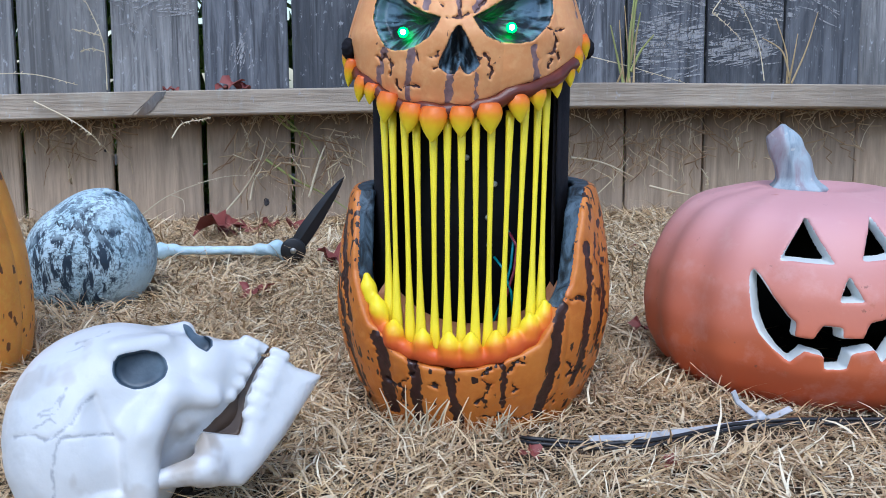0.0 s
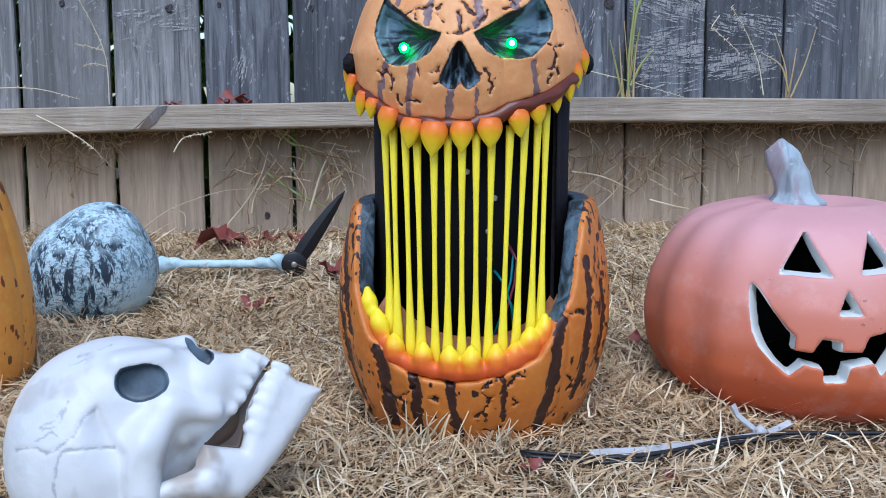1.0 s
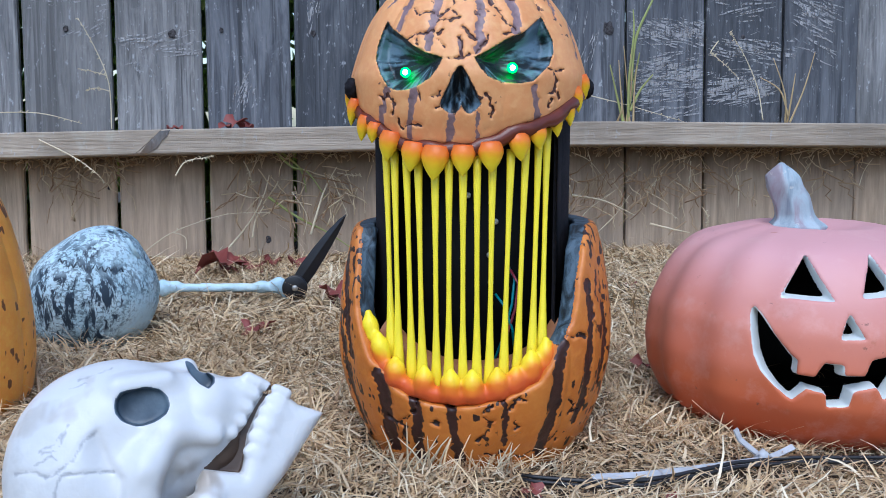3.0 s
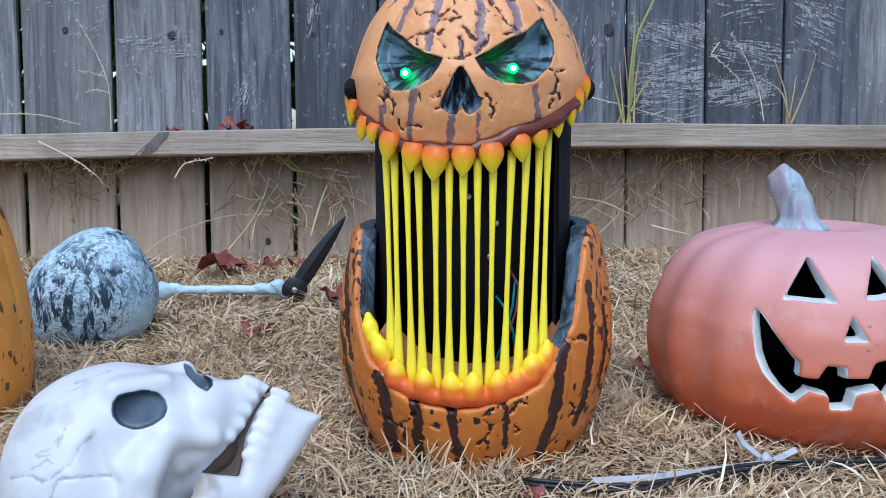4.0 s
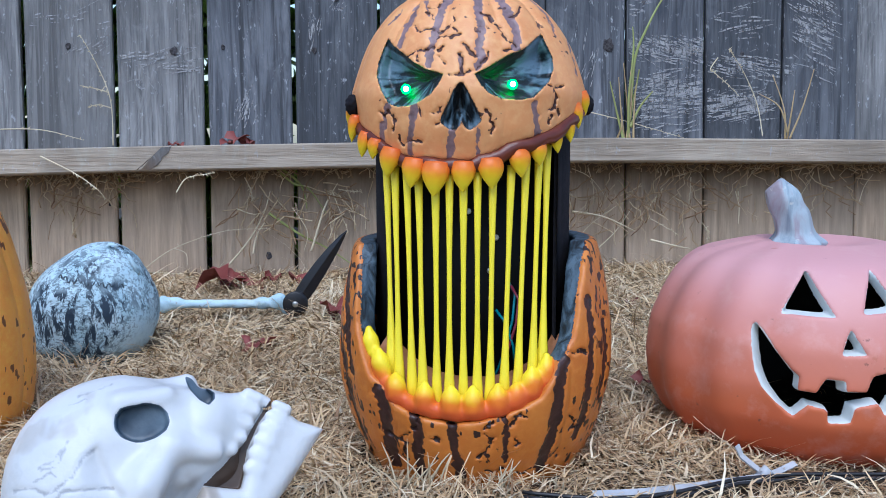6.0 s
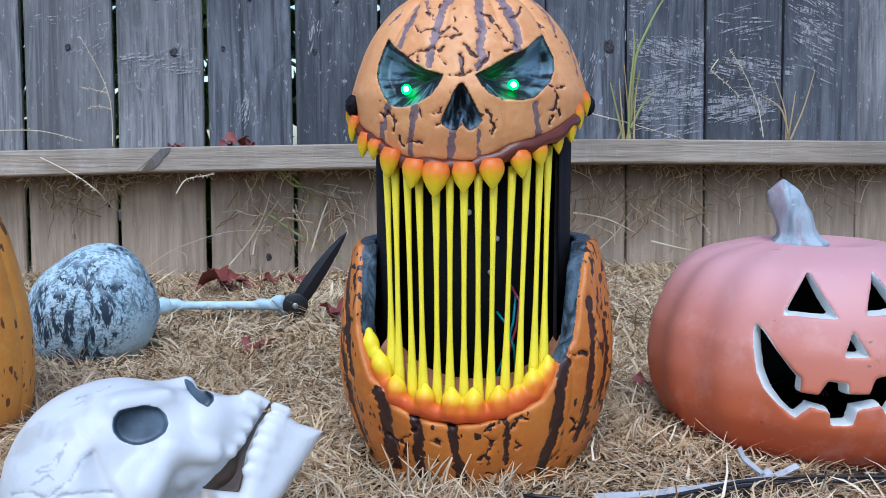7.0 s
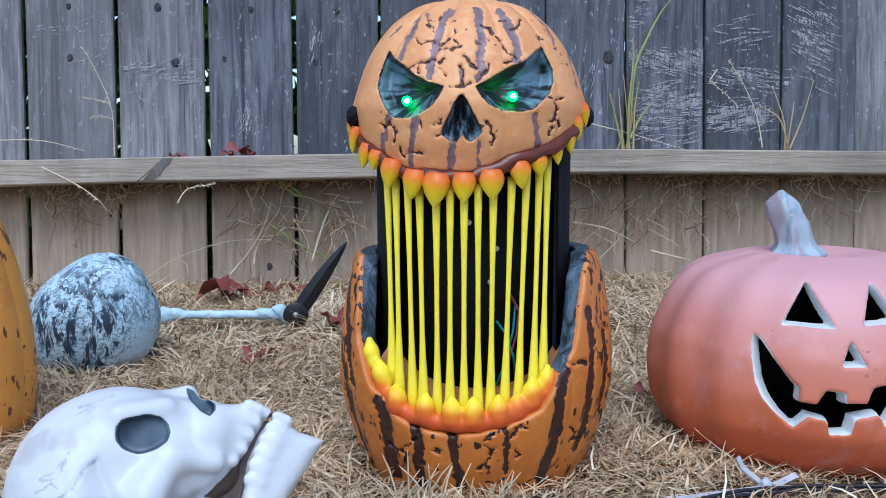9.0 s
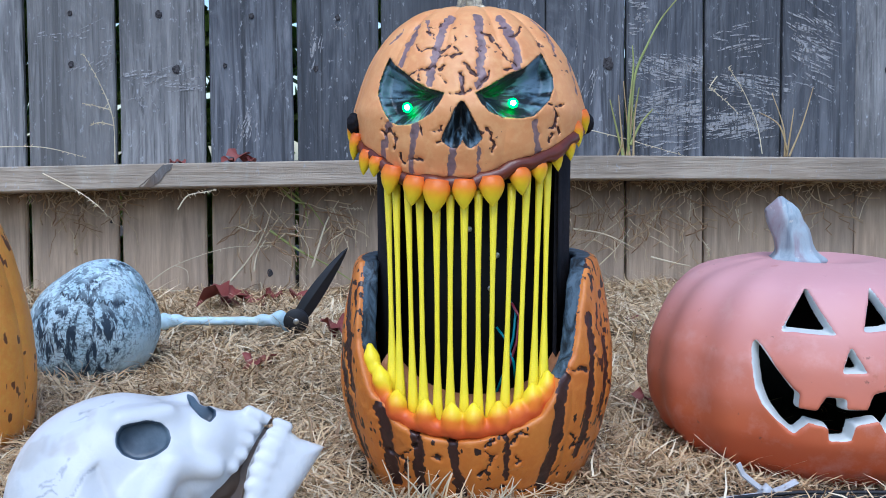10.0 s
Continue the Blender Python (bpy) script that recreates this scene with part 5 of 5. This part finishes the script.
# ---------------------------------------------------------------- cable and cable tie
CABLE = [(0.608, -0.984), (0.616, -0.988), (0.634, -0.995), (0.657, -1.002), (0.682, -1.0025), (0.706, -0.9966), (0.749, -0.983), (0.79, -0.980), (0.851, -0.988), (0.95, -1.0), (1.15, -1.05)]
for name, dz, dy in (("power_cable", 0.0125, 0.001), ("signal_cable", 0.0105, -0.0015)):
    V3, F3 = tube([(x, y + dy, dz + 0.001 * math.sin(9 * x)) for x, y in CABLE], [0.0014] * len(CABLE), 8)
    tagged(new(name, mesh_of(name, V3, F3, M_CABLE)), "thin black cable lying across the dry grass", "cable")


def strip(points, width, thick):
    """A flat band along points."""
    V, Fc = [], []
    pts = [Vector(p) for p in points]
    for i, p in enumerate(pts):
        d = (pts[min(i + 1, len(pts) - 1)] - pts[max(i - 1, 0)]).normalized()
        s = d.cross(Vector((0, -0.5, 0.86))).normalized() * width / 2
        u = s.cross(d).normalized() * thick / 2
        V += [tuple(p + s + u), tuple(p - s + u), tuple(p - s - u), tuple(p + s - u)]
    for i in range(len(pts) - 1):
        for k in range(4):
            Fc.append((4 * i + k, 4 * i + (k + 1) % 4, 4 * i + 4 + (k + 1) % 4, 4 * i + 4 + k))
    Fc += [(3, 2, 1, 0), tuple(4 * (len(pts) - 1) + k for k in range(4))]
    return V, Fc


tie = thing("cable_tie", Matrix.Identity(4), "translucent white nylon cable tie lying on the grass", "cable tie")
part("strap", mesh_of("strap", *strip([(0.651, -0.990, 0.011), (0.68, -0.988, 0.010), (0.711, -0.984, 0.010), (0.745, -0.978, 0.010), (0.775, -0.972, 0.010)], 0.0045, 0.0013), M_TIE, smooth=False), tie)
part("tail", mesh_of("tail", *strip([(0.776, -0.971, 0.010), (0.786, -0.968, 0.012), (0.797, -0.965, 0.015)], 0.0042, 0.0013), M_TIE, smooth=False), tie)
part("loop", mesh_of("loop", *strip([(0.774, -0.969, 0.010), (0.767, -0.966, 0.015), (0.760, -0.963, 0.021), (0.757, -0.962, 0.028)], 0.0042, 0.0013), M_TIE, smooth=False), tie)
part("head", mesh_of("head", *tube([(0.770, -0.970, 0.008), (0.776, -0.970, 0.014)], [0.0042, 0.0042], 8), M_TIE), tie)

# ---------------------------------------------------------------- weeds, stems and leaves
STEMS = {
    "green": [[(1.003, 0.30), (1.010, 0.37), (1.030, 0.42), (1.060, 0.47), (1.092, 0.51)], [(1.0, 0.26), (1.012, 0.31), (1.016, 0.348)], [(0.99, 0.23), (0.98, 0.27), (0.964, 0.327)], [(1.002, 0.25), (1.02, 0.285), (1.042, 0.312)], [(1.0, 0.23), (0.998, 0.30), (1.006, 0.38), (1.004, 0.42)]],
    "tan": [[(1.001, 0.23), (0.999, 0.28), (0.990, 0.36)], [(0.992, 0.23), (0.985, 0.28), (0.982, 0.336)], [(1.006, 0.23), (1.008, 0.28), (1.014, 0.33)], [(0.996, 0.23), (1.003, 0.29), (1.000, 0.345)], [(1.291, 0.23), (1.315, 0.287), (1.335, 0.352)], [(1.286, 0.23), (1.280, 0.28), (1.262, 0.342)], [(1.290, 0.23), (1.293, 0.28), (1.300, 0.315)], [(1.289, 0.24), (1.27, 0.285), (1.235, 0.308)], [(0.98, 0.23), (0.985, 0.25), (0.987, 0.265)]],
    "stalk": [[(1.243, 0.235), (1.235, 0.29), (1.215, 0.34), (1.190, 0.372), (1.178, 0.385)], [(0.89, 0.285), (0.989, 0.262), (1.1, 0.232)],
              [(1.164, 0.372), (1.150, 0.352), (1.156, 0.345), (1.180, 0.325), (1.198, 0.308)], [(-0.05, 0.245), (0.029, 0.245), (0.093, 0.229)], [(0.141, 0.22), (0.14, 0.29), (0.121, 0.344), (0.095, 0.395)], [(0.135, 0.305), (0.12, 0.31), (0.095, 0.315)], [(0.14, 0.28), (0.12, 0.285), (0.105, 0.283)]],
    "straw": [[(0.299, 0.0), (0.352, 0.061), (0.378, 0.107), (0.39, 0.144)], [(0.455, 0.045), (0.474, 0.106), (0.486, 0.134), (0.5, 0.157)], [(0.361, 0.042), (0.366, 0.07), (0.38, 0.093)], [(1.034, 0.056), (1.074, 0.046), (1.109, 0.039)], [(0.898, 0.106), (0.953, 0.096), (1.008, 0.071)]],
    "low": [[(0.19, 0.022), (0.235, 0.053), (0.316, 0.08), (0.389, 0.083)], [(0.181, 0.015), (0.216, 0.013), (0.256, 0.011)], [(0.349, 0.167), (0.358, 0.149), (0.362, 0.13)], [(0.491, 0.143), (0.505, 0.105), (0.516, 0.077)], [(0.5, 0.147), (0.524, 0.143), (0.539, 0.143)],
            [(1.034, 0.092), (1.059, 0.08), (1.085, 0.065)], [(1.059, 0.144), (1.044, 0.125), (1.032, 0.11)], [(1.107, 0.163), (1.106, 0.139), (1.103, 0.119)], [(1.126, 0.085), (1.136, 0.07), (1.142, 0.052)]],
    "twig": [[(1.19, 0.138), (1.194, 0.109), (1.196, 0.081)], [(1.195, 0.138), (1.198, 0.109), (1.192, 0.084)], [(1.304, 0.12), (1.315, 0.139), (1.33, 0.157)], [(1.419, 0.119), (1.43, 0.145), (1.448, 0.167)], [(0.896, 0.179), (0.928, 0.164), (0.958, 0.13)], [(0.923, 0.179), (0.935, 0.15), (0.933, 0.116)], [(0.943, 0.043), (0.973, 0.072), (1.003, 0.11)], [(0.903, 0.053), (0.928, 0.082), (0.973, 0.115)], [(0.37, 0.023), (0.379, 0.004), (0.415, 0.0)], [(0.426, 0.116), (0.449, 0.078), (0.443, 0.045)], [(0.235, 0.053), (0.252, 0.044), (0.255, 0.025)], [(0.335, 0.116), (0.362, 0.107), (0.38, 0.111)]],
    "bent": [[(0.4, 0.182), (0.427, 0.157), (0.452, 0.148), (0.481, 0.106)], [(0.387, 0.108), (0.435, 0.074), (0.481, 0.049), (0.522, 0.021)], [(0.409, 0.181), (0.44, 0.153), (0.449, 0.115)]],
    "front": [[(0.053, 0.199), (0.1, 0.174), (0.132, 0.152), (0.146, 0.135)], [(0.252, 0.143), (0.266, 0.164), (0.291, 0.17), (0.31, 0.173)]],
}
R3 = random.Random(9)


def smooth_path(pts, n=9):
    """A Catmull-Rom path through points."""
    p = [Vector(pts[0])] + [Vector(q) for q in pts] + [Vector(pts[-1])]
    out = []
    for i in range(len(p) - 3):
        a, b, c, d = p[i:i + 4]
        for k in range(n):
            t = k / n
            out.append(0.5 * (2 * b + (c - a) * t + (2 * a - 5 * b + 4 * c - d) * t * t + (3 * b - a - 3 * c + d) * t ** 3))
    out.append(p[-2])
    return out


for kind, depth, rad, mat, label, name in (("green", -0.02, 0.0030, M_GREEN, "green and yellow grass blade growing up behind the rail", "tall_weed"), ("tan", -0.02, 0.0021, M_BLADE_TAN, "dry tan grass blade growing up behind the rail", "tall_weed"), ("stalk", -0.014, 0.0011, M_STEM, "dry pale weed stalk against the fence boards", "weed_stalk"), ("straw", -0.03, 0.0021, M_STEM, "thick pale straw leaning on the fence boards", "weed_stalk"),
                                           ("twig", -0.03, 0.0010, M_STEM, "dry pale weed stalk against the fence boards", "weed_stalk"), ("bent", -0.024, 0.0024, M_GREEN, "bent green grass blade below the rail", "tall_weed"),
                                           ("low", -0.03, 0.0010, M_STEM, "dry pale weed stalk against the fence boards", "weed_stalk"), ("front", -0.097, 0.0013, M_STEM, "dry grass seed head hanging over the rail", "seed_head")):
    for pts in STEMS[kind]:
        path = smooth_path([(x, depth + R3.uniform(-0.006, 0.006), z) for x, z in pts])
        V3, F3 = tube(path, [rad * (1 - 0.7 * i / len(path)) for i in range(len(path))], 6, 0.35 if kind in ("green", "tan", "bent") else 1.0)
        if kind in ("front", "stalk", "low"):
            for i in range(len(path) // 3, len(path), 1):
                d = Vector((R3.uniform(-1, 1), R3.uniform(-1, 0.2), R3.uniform(-1, 1))) * 0.003
                g, f = tube([path[i], path[i] + d * 0.5, path[i] + d * 1.6], [0.0004, 0.0010, 0.0002], 5)
                F3 = F3 + [tuple(k + len(V3) for k in q) for q in f]
                V3 = V3 + g
        ob = tagged(new(name, mesh_of(name, V3, F3, mat)), label, "weed", group="weeds along the fence")
        ob.matrix_world = LEVEL


def twigs():
    """The tangle of fine dry twigs below the rail."""
    V, Fc = [], []
    r = random.Random(21)
    spots = [(0.03, 0.16, 0.160), (0.33, 0.55, 0.115), (0.88, 1.12, 0.115), (1.0, 1.45, 0.155)]
    for _ in range(330):
        a, b, zc = spots[r.randrange(4)]
        x, z, an = r.uniform(a, b), zc + r.gauss(0, 0.025), r.uniform(-2.8, 2.8)
        pts = []
        for k in range(5):
            pts.append((x, -0.02 + r.uniform(-0.02, 0.008), min(z, 0.185)))
            an += r.gauss(0, 0.16)
            x, z = x + 0.011 * math.cos(an), z + 0.011 * math.sin(an)
        v, f = tube(pts, [0.0006 + 0.0006 * r.random()] * 5, 4)
        Fc += [tuple(i + len(V) for i in q) for q in f]
        V += v
    for _ in range(360):
        x, an = r.uniform(-0.05, 1.5), r.uniform(-2.9, -0.2)
        z = float(np.interp(x, RAIL_X, RAIL_Z)) - 0.039
        pts = []
        for k in range(4):
            pts.append((x, -0.012 - r.uniform(0, 0.03), z))
            an += r.gauss(0, 0.4)
            x, z = x + 0.006 * math.cos(an), min(z + 0.006 * math.sin(an), z)
        v, f = tube(pts, [0.0008] * 4, 4)
        Fc += [tuple(i + len(V) for i in q) for q in f]
        V += v
    ob = tagged(new("dry_twigs", mesh_of("dry_twigs", V, Fc, M_TWIG)), "tangle of fine dry twigs below the rail", "twigs", kind="stuff")
    ob.matrix_world = LEVEL


twigs()


def leaf_mesh(size, seed):
    """A dry, curled, lobed leaf."""
    r = random.Random(seed)
    n = 15
    rim = [(1 if k % 3 else 0.55) * r.uniform(0.75, 1.1) for k in range(n)]
    V, Fc = [(0, 0, 0)], []
    for ring in (0.5, 1.0):
        for k in range(n):
            t = 2 * math.pi * k / n
            q = rim[k] * ring * size
            V.append((q * math.cos(t), q * math.sin(t) * 0.75, size * (0.35 * ring * math.sin(2 * t + seed) + 0.25 * ring * r.uniform(-1, 1))))
    for k in range(n):
        j = (k + 1) % n
        Fc += [(0, 1 + k, 1 + j), (1 + k, 1 + n + k, 1 + n + j, 1 + j)]
    low = min(v[2] for v in V)
    return mesh_of("fallen_leaf", [(x, y, z - low) for x, y, z in V], Fc, M_LEAF)


LEAVES = [(0.318, -0.175, 0.034), (0.345, -0.150, 0.026), (0.37, -0.12, 0.020), (0.40, -0.10, 0.018), (0.497, -0.405, 0.026), (0.512, -0.42, 0.018), (0.43, -0.11, 0.016), (0.403, -0.556, 0.014), (0.42, -0.545, 0.011), (0.77, -0.738, 0.010), (0.894, -0.348, 0.010), (0.693, -1.021, 0.006), (0.611, -1.002, 0.008), (0.33, -0.13, 0.022)]
for i, (x, y, s) in enumerate(LEAVES):
    ob = tagged(new("fallen_leaf", leaf_mesh(1.2 * s, i)), "curled dark red dry leaf lying on dead grass", "leaf", group="fallen leaves")
    ob.matrix_world = pose(x, y, 0.006, R3.uniform(-15, 15), R3.uniform(-15, 15), R3.uniform(0, 360))
for i, (x, s) in enumerate(((0.345, 0.021), (0.328, 0.016), (0.362, 0.015), (0.243, 0.011), (0.255, 0.009))):
    ob = tagged(new("fallen_leaf", leaf_mesh(s, 40 + i)), "curled dark red dry leaf lying on the rail", "leaf", group="fallen leaves")
    ob.matrix_world = LEVEL @ pose(x, -0.07, float(np.interp(x, RAIL_X, RAIL_Z)), 0, 0, 40 * i)


def tuft(x, y, n, h, seed):
    """A few stiff dead stems standing up."""
    r = random.Random(seed)
    V, Fc = [], []
    for _ in range(n):
        a, lean = r.uniform(0, 6.28), r.uniform(0.1, 0.7)
        L = h * r.uniform(0.5, 1.1)
        bx, by = x + r.gauss(0, 0.005), y + r.gauss(0, 0.004)
        pts = [(bx + L * f * lean * math.cos(a) * (0.5 + f), by + 0.5 * L * f * lean * math.sin(a), L * f) for f in (0, 0.35, 0.7, 1)]
        v, f = tube(pts, [0.0007, 0.0008, 0.0006, 0.0002], 5, 0.5)
        Fc += [tuple(i + len(V) for i in q) for q in f]
        V += v
    tagged(new("grass_tuft", mesh_of("grass_tuft", V, Fc, M_STEM)), "stiff pale dead grass stems standing up", "grass tuft", group="grass tufts")


for i, (x, y, n, h) in enumerate(((0.535, -0.952, 8, 0.034), (0.552, -0.957, 6, 0.030), (0.590, -0.970, 7, 0.024), (0.602, -0.968, 5, 0.026), (0.505, -0.95, 5, 0.016), (0.63, -0.965, 5, 0.015), (0.72, -0.95, 5, 0.016), (0.80, -0.99, 6, 0.014), (0.49, -0.99, 6, 0.014))):
    tuft(x, y, n, h, i)
